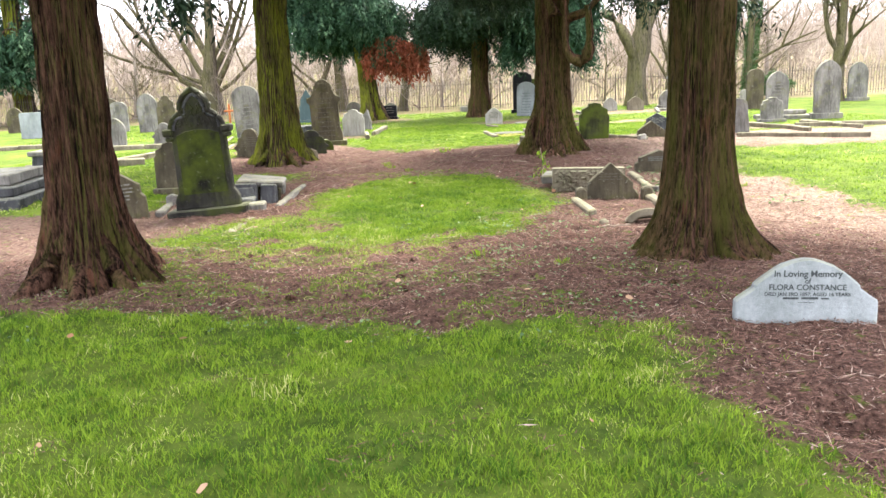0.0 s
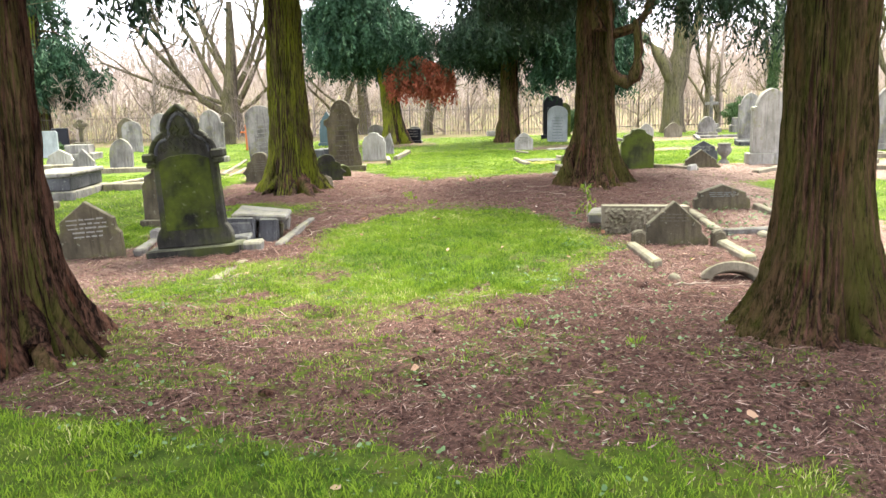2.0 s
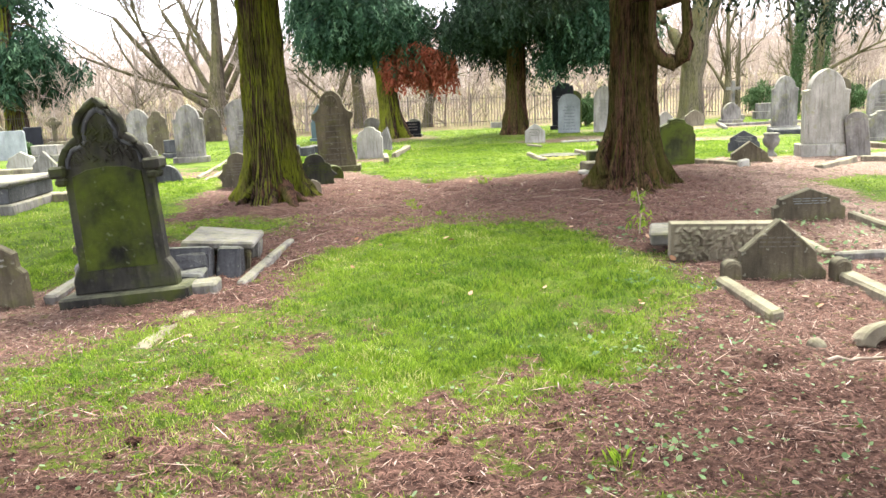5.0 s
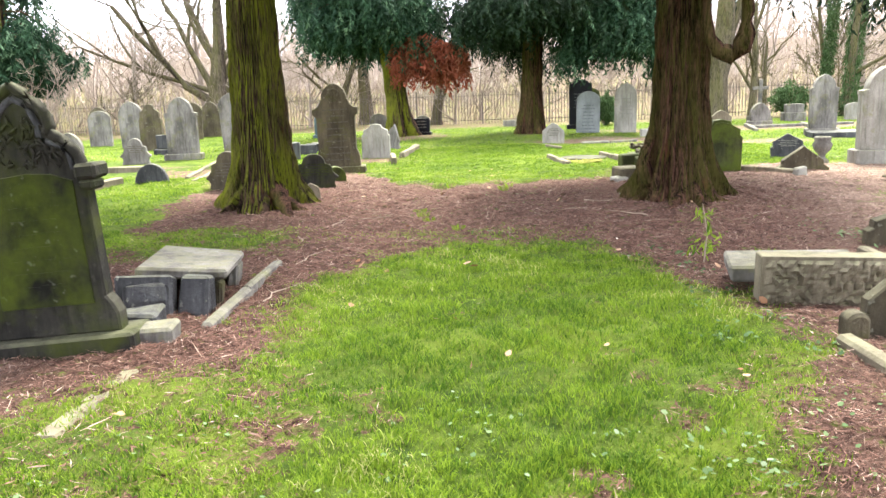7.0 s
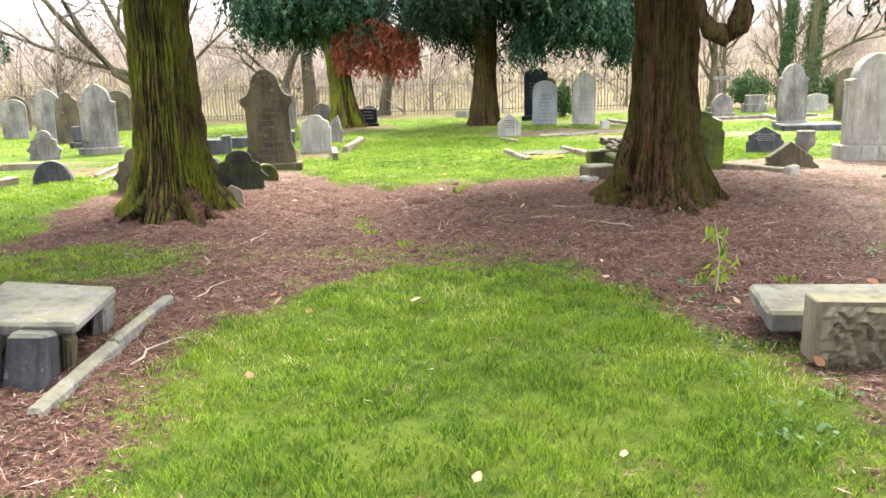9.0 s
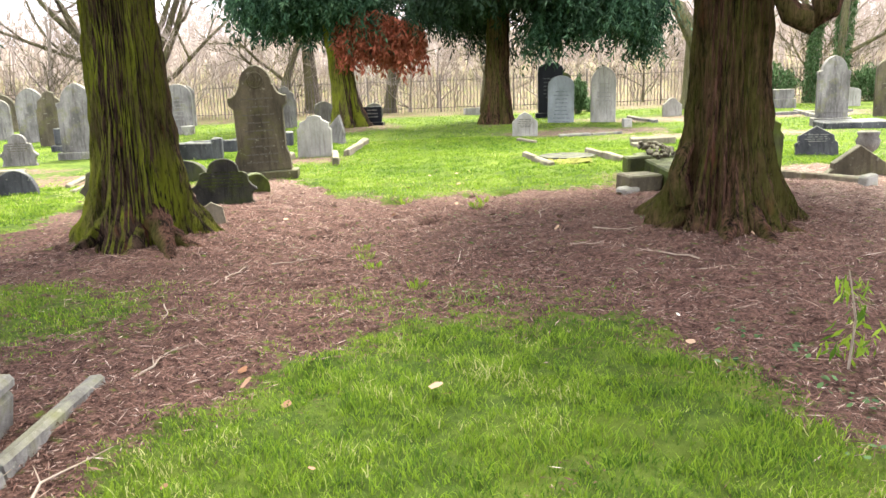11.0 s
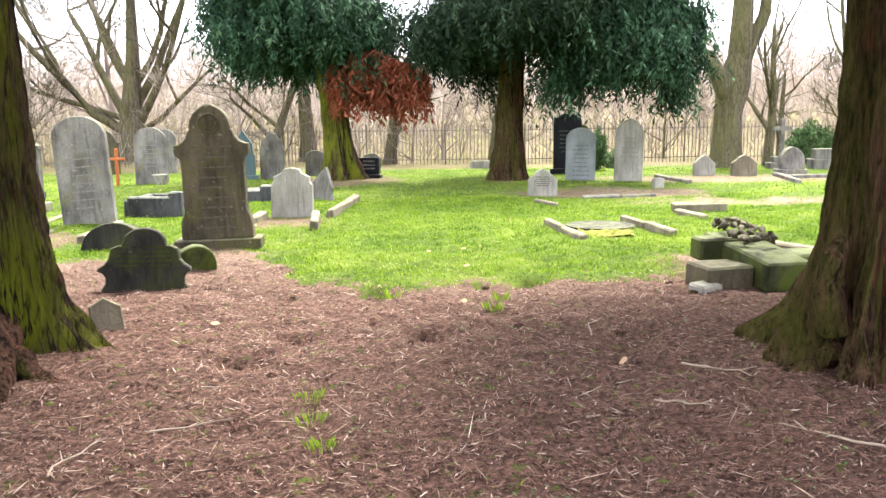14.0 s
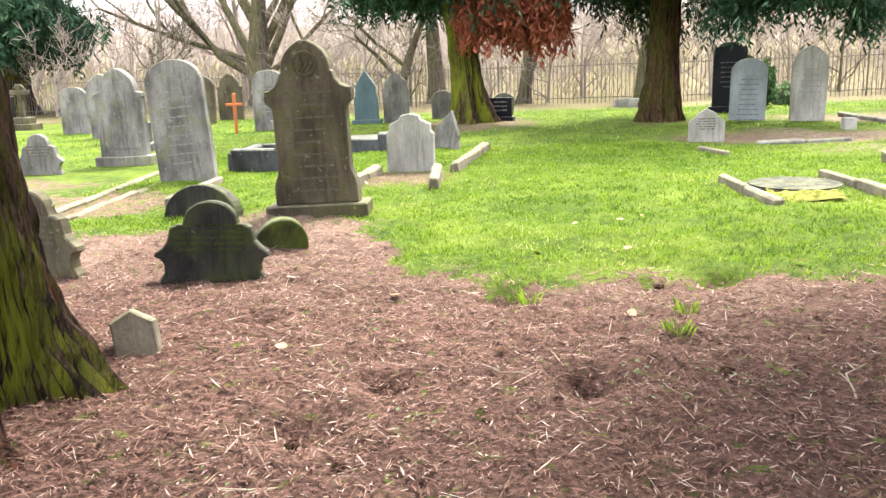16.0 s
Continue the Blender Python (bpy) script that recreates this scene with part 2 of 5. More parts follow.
def box(bm, cx, cy, z0, sx, sy, sz, bev=0.012, m=None, chip=0.0):
    """A bevelled box that stands on z0, added to bm."""
    made = bmesh.ops.create_cube(bm, size=1)["verts"]
    for v in made:
        v.co = Vector((cx + v.co.x * sx, cy + v.co.y * sy, z0 + (v.co.z + 0.5) * sz))
        if chip:
            v.co += Vector([random.uniform(-chip, chip) for _ in range(3)])
    if bev:
        edges = list({e for v in made for e in v.link_edges})
        made = bmesh.ops.bevel(bm, geom=edges, offset=bev, segments=1, affect="EDGES")["verts"]
    if m is not None:
        bmesh.ops.transform(bm, matrix=m, verts=made)
    return bm


def tube_arrays(paths, sides=5):
    """Arrays of tapered tubes: each path is a list of (point, radius)."""
    V, F, base = [], [], 0
    for path in paths:
        for i, (p, r) in enumerate(path):
            q = path[min(i + 1, len(path) - 1)][0] - path[max(i - 1, 0)][0]
            q = q.normalized() if q.length > 1e-6 else Vector((0, 0, 1))
            u = q.orthogonal().normalized() if abs(q.z) < 0.95 else Vector((1, 0, 0))
            u = (u - q * u.dot(q)).normalized()
            w = q.cross(u)
            for k in range(sides):
                a = 2 * math.pi * k / sides
                V.append(p + (u * math.cos(a) + w * math.sin(a)) * r)
        for i in range(len(path) - 1):
            for k in range(sides):
                k2 = (k + 1) % sides
                F.append((base + i * sides + k, base + i * sides + k2, base + (i + 1) * sides + k2, base + (i + 1) * sides + k))
        base += len(path) * sides
    return [tuple(v) for v in V], F


def tubes(name, paths, sides=5):
    V, F = tube_arrays(paths, sides)
    return bulk(name, V, F, smooth=True)


# ---- the lie of the land ----
def ease(a, b, v):
    t = np.clip((v - a) / (b - a), 0, 1)
    return t * t * (3 - 2 * t)


def wave(x, y, s, k=0.0):
    """Smooth wandering noise, about -1 to 1."""
    return (np.sin(x * s + 1.3 * np.sin(y * s * 0.7 + k) + k) + np.sin(y * s * 1.13 - 1.1 * np.sin(x * s * 0.83 + 2 * k) + 2.1 * k)
            + 0.6 * np.sin((x + y) * s * 1.9 + k * 3) + 0.6 * np.sin((x - 0.8 * y) * s * 2.3 - k)) / 3.2


def hump(x, y, cx, cy, r):
    return np.exp(-((x - cx) ** 2 + (y - cy) ** 2) / (r * r))


def height(x, y):
    z = -0.10 - 0.07 * ease(5, 9, y)
    z = z + 0.06 * hump(x, y, -3.0, 6.6, 1.3) + 0.06 * hump(x, y, 2.2, 6.7, 1.2) + 0.04 * hump(x, y, -3.1, 16.8, 1.4) + 0.06 * hump(x, y, 2.2, 16.2, 1.4)
    z = z + 0.13 * hump(x, y, 3.9, 17.6, 2.0) + 0.04 * hump(x, y, -0.3, 11, 1.6) + 0.05 * hump(x, y, -2.6, 33, 1.6) + 0.05 * hump(x, y, 1.7, 32, 1.5)
    z = z + 0.02 * wave(x, y, 1.7) + 0.008 * wave(x, y, 6.0, 1.0)
    z = z + 1.8 * ease(43, 62, y) + 7.0 * ease(60, 170, y)
    return z


def inside(x, y, cx, cy, rx, ry, soft=0.5):
    d = np.sqrt(((x - cx) / rx) ** 2 + ((y - cy) / ry) ** 2)
    return np.clip((1 - d) * min(rx, ry) / soft + 0.5, 0, 1)


def grassy(x, y):
    """How much grass covers the ground, 0 to 1."""
    w1, w2 = wave(x, y, 1.9, 0.4), wave(x, y, 5.3, 2.0)
    xx, yy = x + 0.25 * w1 + 0.16 * w2, y + 0.32 * wave(x, y, 2.1, 3.3) + 0.2 * wave(x, y, 5.9, 0.7)
    g = ease(0.25, -0.25, yy - 5.1 + 0.25 * np.clip(xx, -3, 3)) * ease(1.75, 1.25, xx + 0.25 * (yy - 3.6))
    g = np.maximum(g, inside(xx, yy, -0.2, 11.0, 1.6, 2.95, 0.5))
    g = np.maximum(g, inside(xx, yy, -1.7, 8.9, 1.6, 1.0, 0.5) * 0.6)
    g = np.maximum(g, inside(xx, yy, -1.5, 7.0, 1.6, 1.6, 1.2) * 0.3 * (wave(x, y, 4.1, 5.0) > -0.1))
    g = np.maximum(g, inside(xx, yy, 0.1, 6.0, 1.6, 0.9, 1.0) * 0.26 * (wave(x, y, 4.4, 6.0) > 0.0))
    g = np.maximum(g, inside(xx, yy, -3.6, 14.3, 1.3, 0.75, 0.4) * 0.6)
    g = np.maximum(g, inside(xx, yy, -0.6, 14.3, 1.1, 0.35, 0.4) * 0.25)
    g = np.maximum(g, ease(0.2, -0.3, xx + 4.6 + 0.12 * (yy - 16)) * ease(10.8, 11.8, yy))
    g = np.maximum(g, ease(-0.2, 0.3, xx - 4.9) * ease(8.6, 9.6, yy) * ease(16.8, 16.0, yy))
    g = np.maximum(g, ease(-0.3, 0.3, yy - 19.2 - 0.4 * np.clip(xx - 1.5, 0, 3) - 1.6 * ease(-1.6, -2.4, xx)))
    g = np.maximum(g, ease(-5.2, -5.8, xx) * ease(8.5, 7.5, yy))
    for cx, cy, rx, ry in ((-3.2, 20.5, 1.1, 1.6), (3.6, 19.8, 1.7, 1.0), (3.4, 28.6, 2.3, 1.5), (6.0, 26.3, 3.0, 0.8), (7.0, 19.0, 3.4, 1.6)):
        g = g * (1 - inside(xx, yy, cx, cy, rx, ry, 0.6) * 0.85)
    for cx, cy, rx, ry in ((-2.6, 33.0, 1.7, 2.2), (1.7, 32.0, 0.9, 0.9), (8.5, 32.5, 5, 2.0), (-8, 24, 1.6, 0.7), (-2.6, 24.0, 0.8, 0.9), (11, 21.5, 4, 0.9), (-6, 22.3, 1.4, 1)):
        g = g * (1 - inside(xx, yy, cx, cy, rx, ry, 0.6) * 0.8)
    worn = ease(0.2, 0.9, wave(x, y, 3.4, 7.0) + 0.6 * wave(x, y, 13.0, 1.5)) * (0.25 + 0.6 * ease(10.4, 8.8, y) * ease(7.0, 7.8, y)) * ease(16, 14, y)
    g = g * (1 - worn)
    return g * (1 - 0.72 * ease(36.5, 38, yy))


def paleness(x, y):
    """Dry pale litter as against red needles."""
    p = ease(2.4, 4.2, x + 0.5 * wave(x, y, 1.3)) * ease(6, 8, y) + ease(17.4, 20.0, y + 0.5 * wave(x, y, 1.1)) * 0.6
    p = p + 0.1 * inside(x, y, 0, 17.5, 2.5, 2, 1) + 0.5 * ease(-2.6, -3.6, x) * ease(7.5, 8.5, y) * ease(12.5, 11.5, y)
    p = p + 0.25 * ease(0.5, 2.0, x) * ease(8.0, 9, y) * ease(13, 12, y)
    return np.clip(p * (0.85 + 0.25 * wave(x, y, 3.1, 2.0)), 0, 1)


def spread(lo, hi, step, far, grow=1.14):
    mid = np.arange(lo, hi, step)
    out, s, v = [], step, 0.0
    while v < far:
        s *= grow
        v += s
        out.append(v)
    out = np.array(out)
    return np.concatenate([lo - out[::-1], mid, mid[-1] + out])


gx, gy = spread(-5.5, 5.5, 0.05, 600), spread(1.5, 21, 0.05, 600)
GX, GY = np.meshgrid(gx, gy)
GZ = height(GX, GY)
near = (GX > -7) & (GX < 7) & (GY > 0) & (GY < 24)
clod = np.array([noise.fractal(Vector((a * 3.0, c * 3.0, 0)), 0.55, 2.2, 5) if k else 0.0 for a, c, k in zip(GX.ravel(), GY.ravel(), near.ravel())]).reshape(GX.shape)
GZ = GZ + 0.034 * clod
for hx, hy, hr in ((-0.43, 17.25, 0.13), (-0.92, 18.7, 0.16), (-1.58, 16.75, 0.17), (0.5, 19.15, 0.16), (1.38, 8.5, 0.14), (-2.3, 18.15, 0.13), (-1.34, 17.2, 0.12), (0.0, 5.19, 0.13), (1.83, 3.45, 0.2), (-1.2, 7.8, 0.13)):
    GZ = GZ - 0.13 * hump(GX, GY, hx, hy, hr) + 0.03 * hump(GX, GY, hx + 0.1, hy + hr * 1.4, hr)


def surface(x, y):
    """Height of the built ground sheet, clods and hollows included."""
    i = np.clip(np.searchsorted(gx, x) - 1, 0, len(gx) - 2)
    j = np.clip(np.searchsorted(gy, y) - 1, 0, len(gy) - 2)
    u, v = (x - gx[i]) / (gx[i + 1] - gx[i]), (y - gy[j]) / (gy[j + 1] - gy[j])
    return (GZ[j, i] * (1 - u) + GZ[j, i + 1] * u) * (1 - v) + (GZ[j + 1, i] * (1 - u) + GZ[j + 1, i + 1] * u) * v


ii = np.arange(len(gy) - 1)[:, None] * len(gx) + np.arange(len(gx) - 1)[None, :]
quads = np.stack([ii, ii + 1, ii + 1 + len(gx), ii + len(gx)], -1).reshape(-1, 4)
gme = bulk("ground", np.stack([GX, GY, GZ], -1).reshape(-1, 3), quads, smooth=True)
for key, val in (("grass", grassy(GX, GY)), ("pale", paleness(GX, GY))):
    gme.attributes.new(key, "FLOAT", "POINT").data.foreach_set("value", val.ravel().astype(np.float32))
gme.materials.append(GROUND)
tagged(new("ground", gme), "worn churchyard lawn with bare patches of red conifer needles", "ground", kind="structure")


# ---- headstones ----
def arc(cx, cz, rx, rz, a0, a1, k=8):
    return [(cx + rx * math.cos(radians(a0 + (a1 - a0) * i / k)), cz + rz * math.sin(radians(a0 + (a1 - a0) * i / k))) for i in range(k + 1)]


def outline(kind, w, h):
    """The right half of a headstone's outline, from the foot to the top, mirrored to a whole one."""
    a = w / 2
    if kind == "round":
        half = [(a, 0), (a, h - a * 0.8)] + arc(0, h - a * 0.8, a, a * 0.8, 8, 90, 9)
    elif kind == "low_round":
        half = [(a, 0), (a, h - a * 0.35)] + arc(0, h - a * 0.35, a, a * 0.35, 10, 90, 8)
    elif kind == "gothic":
        s = h - a * 1.265
        half = [(a, 0), (a, s)] + [(a * (1.3 * math.cos(t) - 0.3), s + a * 1.3 * math.sin(t)) for t in [1.338 * j / 9 for j in range(1, 10)]]
        half[-1] = (0, h)
    elif kind == "shoulder_gothic":
        c = a * 0.8
        s = h - c * 1.265
        half = [(a, 0), (a, s - 0.09), (a * 1.05, s - 0.07), (a * 1.05, s - 0.01), (c, s + 0.02)]
        half += [(c * (1.3 * math.cos(t) - 0.3), s + c * 1.3 * math.sin(t)) for t in [1.338 * j / 9 for j in range(1, 10)]]
        half[-1] = (0, h)
    elif kind == "ogee":
        half = [(a * px, h * pz) for px, pz in ((1, 0), (1, 0.11), (0.96, 0.15), (0.88, 0.2), (0.87, 0.22), (0.87, 0.58), (0.9, 0.605), (1.02, 0.63), (1.04, 0.66), (1.03, 0.705), (0.9, 0.712), (0.77, 0.73),
                (0.67, 0.765), (0.62, 0.805), (0.57, 0.815), (0.57, 0.84), (0.53, 0.885), (0.43, 0.932), (0.27, 0.97), (0.1, 0.995), (0, 1))]
    elif kind == "pediment":
        half = [(a, 0), (a, h * 0.12), (a * 0.8, h * 0.28), (a * 0.78, h * 0.45), (0, h)]
    elif kind == "low_pediment":
        half = [(a, 0), (a, h * 0.42), (a * 0.86, h * 0.5), (a * 0.84, h * 0.68), (0, h)]
    elif kind == "pentagon":
        half = [(a, 0), (a, h * 0.6), (a * 0.55, h * 0.8), (a * 0.5, h * 0.86), (0, h)]
    elif kind == "scroll":
        half = [(a * px, h * pz) for px, pz in ((0.98, 0), (0.9, 0.04), (0.84, 0.11), (0.83, 0.2), (0.88, 0.27), (1.0, 0.31), (0.98, 0.36), (0.85, 0.42), (0.76, 0.5), (0.73, 0.6), (0.7, 0.67), (0.6, 0.705), (0.48, 0.715))]
        half += arc(0, h * 0.74, a * 0.46, h * 0.26, 5, 90, 9)
    elif kind == "lunette":
        half = [(a * px, h * pz) for px, pz in ((1, 0), (1, 0.34), (0.97, 0.38), (0.86, 0.46), (0.75, 0.55), (0.735, 0.6), (0.66, 0.67), (0.52, 0.79), (0.36, 0.9), (0.2, 0.965), (0.08, 0.995), (0, 1))]
    elif kind == "stepped":
        half = [(a, 0), (a, h * 0.86), (a * 0.92, h * 0.94), (a * 0.7, h * 0.93), (a * 0.62, h * 0.97), (a * 0.3, h), (0, h)]
    elif kind == "gabled":
        half = [(a, 0), (a, h * 0.66), (a * 0.86, h * 0.72), (a * 0.86, h * 0.82), (a * 0.45, h * 0.9), (a * 0.38, h * 0.97), (0, h)]
    elif kind == "segment":
        half = [(a, 0)] + arc(0, 0, a, h, 6, 90, 9)
    else:
        half = [(a, 0), (a, h * 0.93), (a * 0.9, h), (0, h)]
    left = [(-x, z) for x, z in half[::-1] if x > 1e-5]
    return half + left


def sunk(pts, d=0.06):
    return [(x, z if z > 1e-6 else -d) for x, z in pts]


def bars(parent, material, rows, w, z0, dz, bar_h, y, seed=0, ragged=0.35):
    """Worn lines of lettering: each word a short raised bar."""
    rr = random.Random(seed)
    for i in range(rows):
        ww = w * (1 - ragged * rr.random())
        x = -ww / 2
        while x < ww / 2 - 0.02:
            k = min(rr.uniform(0.04, 0.14) * max(1, w * 1.4), ww / 2 - x)
            part("worn_word", box(bmesh.new(), x + k / 2, y, z0 - i * dz, k, 0.004, bar_h * rr.uniform(0.7, 1.1), 0), material, parent)
            x += k + 0.018


def headstone(x, y, w, h, kind, mat, label, rz=0, thick=0.11, lean=0, tip=0, plinth=0.0, text=None, rows=5, border=0.0, group="headstones", name="headstone", z=None, row_top=0.68):
    e = thing(name, x, y, z, rz, label, "headstone", group, rx=tip, ry=lean)
    up = 0.0
    if plinth:
        bm = box(bmesh.new(), 0, 0.02, -0.08, w * 1.22, thick + 0.16, plinth + 0.08, 0.015, chip=0.006)
        part("plinth", bm, mat, e)
        up = plinth
    pts = sunk(outline(kind, w, h - up), 0.0 if plinth else 0.08)
    pts = [(px + random.uniform(-0.003, 0.003), pz) for px, pz in pts]
    bm = slab_mesh(pts, thick)
    bmesh.ops.translate(bm, vec=(0, 0, up), verts=bm.verts)
    body = part("slab", bm, mat, e)
    if border:
        inner = [(px * (1 - border), up + 0.1 + (pz - 0.1) * (1 - border * 0.45)) for px, pz in outline(kind, w, h - up)]
        inner = [(px, max(pz, up + 0.12)) for px, pz in inner]
        part("raised_panel", slab_mesh(inner, 0.012, 0.004, -thick / 2 - 0.002), mat, e)
    if text:
        yy = -thick / 2 - (0.009 if border else 0.001)
        bars(e, text, rows, w * 0.62, up + (h - up) * row_top, (h - up) * 0.075, min(0.024, (h - up) * 0.03), yy, int(abs(x * 100)))
    return e


def kerb(x0, y0, x1, y1, w=0.11, h=0.07, mat=None, label="mossy weathered stone grave kerb lying in litter", z=None, sink=0.05):
    d = math.hypot(x1 - x0, y1 - y0)
    cx, cy = (x0 + x1) / 2, (y0 + y1) / 2
    e = thing("grave_kerb", cx, cy, z, math.degrees(math.atan2(y1 - y0, x1 - x0)), label, "kerb", "grave kerbs")
    m = mat or TAN
    k = max(1, round(d / 0.9))
    for i in range(k):
        bm = box(bmesh.new(), -d / 2 + d * (i + 0.5) / k, random.uniform(-0.01, 0.01), -sink, d / k - 0.012, w, h + sink, 0.02, chip=0.016)
        part("kerbstone", bm, m, e)
    return e


# the tall gothic stone with carved lilies
def gothic_stone(x, y):
    e = thing("headstone", x, y, None, 4, "tall dark mossy gothic headstone with carved lilies on a slab plinth", "headstone", "headstones", ry=-3.0, rx=-1)
    part("plinth", box(bmesh.new(), 0.0, 0, -0.08, 1.1, 0.38, 0.18, 0.02, chip=0.006), MOSSY, e)
    half = [(0.44, 0.0), (0.44, 0.12), (0.41, 0.19), (0.375, 0.24), (0.36, 1.02), (0.4, 1.04)]
    half += arc(0.09, 1.06, 0.26, 0.25, 4, 66, 8) + [(0.165, 1.3), (0.185, 1.34), (0.175, 1.41), (0.13, 1.48), (0.07, 1.54), (0, 1.58)]
    pts = half + [(-px, pz) for px, pz in half[::-1] if px > 0]
    bm = slab_mesh(pts, 0.15, 0.015)
    bmesh.ops.translate(bm, vec=(0, 0, 0.1), verts=bm.verts)
    part("slab", bm, MOSSY, e)
    # hood moulding, two shoulders and a pointed cap
    for s in (-1, 1):
        path = [(Vector((s * px, -0.075, pz + 0.1)), 0.034) for px, pz in arc(0.09, 1.06, 0.27, 0.26, 2, 66, 9)]
        path += [(Vector((s * px, -0.075, pz + 0.1)), 0.034) for px, pz in ((0.172, 1.305), (0.195, 1.35), (0.185, 1.42), (0.14, 1.5), (0.075, 1.56), (0.0, 1.605))]
        part("hood_moulding", tubes("hood_moulding", path and [path], 8), MOSSY, e)
        bm = box(bmesh.new(), s * 0.39, -0.02, 1.1, 0.14, 0.24, 0.1, 0.02)
        box(bm, s * 0.38, -0.02, 1.03, 0.1, 0.2, 0.07, 0.02)
        part("corbel", bm, MOSSY, e)
        path = [(Vector((s * px, -0.08, pz + 0.1)), 0.022) for px, pz in ((0.31, 1.07), (0.3, 1.14), (0.25, 1.22), (0.17, 1.25), (0.125, 1.29), (0.13, 1.36), (0.1, 1.44), (0.05, 1.5), (0, 1.53))]
        part("inner_arch", tubes("inner_arch", [path], 8), SLATE, e, "paler worn inner arch")
    rr = random.Random(4)
    paths = []
    for i in range(90):
        a = rr.uniform(-1.5, 1.5)
        L = rr.uniform(0.05, 0.12)
        p0 = Vector((rr.uniform(-0.26, 0.26), -0.072, rr.uniform(1.18, 1.46)))
        p1 = p0 + Vector((math.sin(a) * L * 0.6, -0.015, math.cos(a) * L))
        if abs(p1.x) < 0.28 - max(0, p1.z - 1.25) * 0.6:
            paths.append([(p0, 0.005), ((p0 + p1) / 2 + Vector((rr.uniform(-0.02, 0.02), -0.012, 0)), 0.013), (p1, 0.003)])
    part("lily_carving", tubes("lily_carving", paths, 5), MOSSY, e, "deeply carved lily leaves, dark with algae")["kind"] = "stuff"
    bm = slab_mesh([(0.3, 0.3), (0.29, 1.1), (0.16, 1.15), (0, 1.165), (-0.16, 1.15), (-0.29, 1.1), (-0.3, 0.3)], 0.014, 0.005, -0.078)
    part("panel", bm, ALGAE, e, "green algae-covered inscription panel")
    bars(e, ALGAE, 8, 0.42, 1.02, 0.085, 0.02, -0.086, 3)
    e.scale = (0.95, 1, 0.965)
    return e


gothic_stone(-3.06, 10.62)
headstone(-4.2, 10.5, 0.7, 0.64, "low_pediment", BROWN, "dark stone pedimented headstone with worn lines of lettering", 6, 0.1, text=CUT_PALE, rows=5, lean=-3)
headstone(-4.25, 12.9, 0.5, 0.85, "gabled", BROWN, "narrow brown stone pedestal behind the tall gothic stone", 5, 0.26, plinth=0.12)
headstone(2.22, 10.5, 0.74, 0.47, "pediment", BROWN, "low mossy pedimented headstone within grave kerbs", -3, 0.12, text=CUT_DARK, rows=3, lean=1, tip=-3)
headstone(3.56, 13.1, 0.76, 0.36, "low_pediment", BROWN, "low brown pedimented headstone with green lower half", -4, 0.13, text=CUT, rows=3)
lunette = headstone(2.26, 4.88, 0.86, 0.41, "lunette", WHITE, "low white marble lunette headstone, green at the edge", -6, 0.08, lean=1.2, tip=-4, z=float(height(2.26, 4.88)) - 0.02)


def engraved(parent, body, size, z, y):
    words = bpy.data.curves.new("lettering", "FONT")
    words.body, words.size, words.align_x, words.extrude = body, size, "CENTER", 0.001
    words.offset = size * 0.018
    words.materials.append(ENGRAVED)
    ob = new("lettering", words)
    ob.parent = parent
    ob.matrix_basis = pose(0, y, z, 90, 0, 0)
    tagged(ob, "dark engraved words")


ENGRAVED = plain("dark_engraving", (0.025, 0.03, 0.03), (0.08, 0.085, 0.08), 60)
for body, size, z in (("In Loving Memory", 0.056, 0.298), ("of", 0.045, 0.256), ("FLORA CONSTANCE", 0.05, 0.214), ("DIED JAN 3RD 1897, AGED 16 YEARS", 0.032, 0.176)):
    engraved(lunette, body, size, z, -0.0415)
bars(lunette, ENGRAVED, 1, 0.3, 0.155, 0.03, 0.014, -0.041, 3, 0.1)
bars(lunette, ENGRAVED, 1, 0.1, 0.132, 0.03, 0.004, -0.041, 3, 0.0)
headstone(3.62, 18.95, 0.68, 0.86, "gabled", GREEN, "small gabled headstone covered in green algae", -3, 0.2, lean=2, border=0.14)
headstone_k = headstone(-2.94, 21.6, 0.85, 1.72, "ogee", BROWN, "tall brown ogee-topped headstone with round monogram on plinth", 3, 0.17, plinth=0.11, text=CUT_DARK, rows=9, lean=-1.5)
e = headstone_k
pts = [(Vector((math.cos(q) * 0.115, -0.09, 1.49 + math.sin(q) * 0.115)), 0.014) for q in [2 * math.pi * i / 24 for i in range(25)]]
part("roundel", tubes("roundel", [pts], 6), BROWN, e, "carved round monogram")
part("monogram", tubes("monogram", [[(Vector((dx, -0.088, 1.42)), 0.012), (Vector((dx + 0.05, -0.094, 1.5)), 0.014), (Vector((dx + 0.02, -0.088, 1.57)), 0.01)] for dx in (-0.07, -0.02, 0.03)], 5), BROWN, e)["kind"] = "stuff"
headstone(-2.98, 19.05, 0.82, 0.57, "scroll", MOSSY, "low dark scroll-shouldered headstone with pale lichened edge", 8, 0.1, text=ALGAE, rows=5, lean=1.5, tip=-5)
headstone(-4.42, 19.2, 0.86, 0.66, "scroll", BROWN, "low brown scroll-shouldered headstone with a pierced top", -14, 0.1, text=CUT_DARK, rows=5, lean=-2)
headstone(-5.52, 24.1, 0.78, 1.64, "round", GREY, "tall grey round-topped headstone leaning sideways", 4, 0.14, text=CUT_PALE, rows=8, lean=-4, tip=-2)
headstone(-7.65, 26.3, 0.78, 1.58, "shoulder_gothic", GREY, "tall grey pointed headstone with a raised panel on a plinth", 4, 0.18, plinth=0.16, border=0.18)
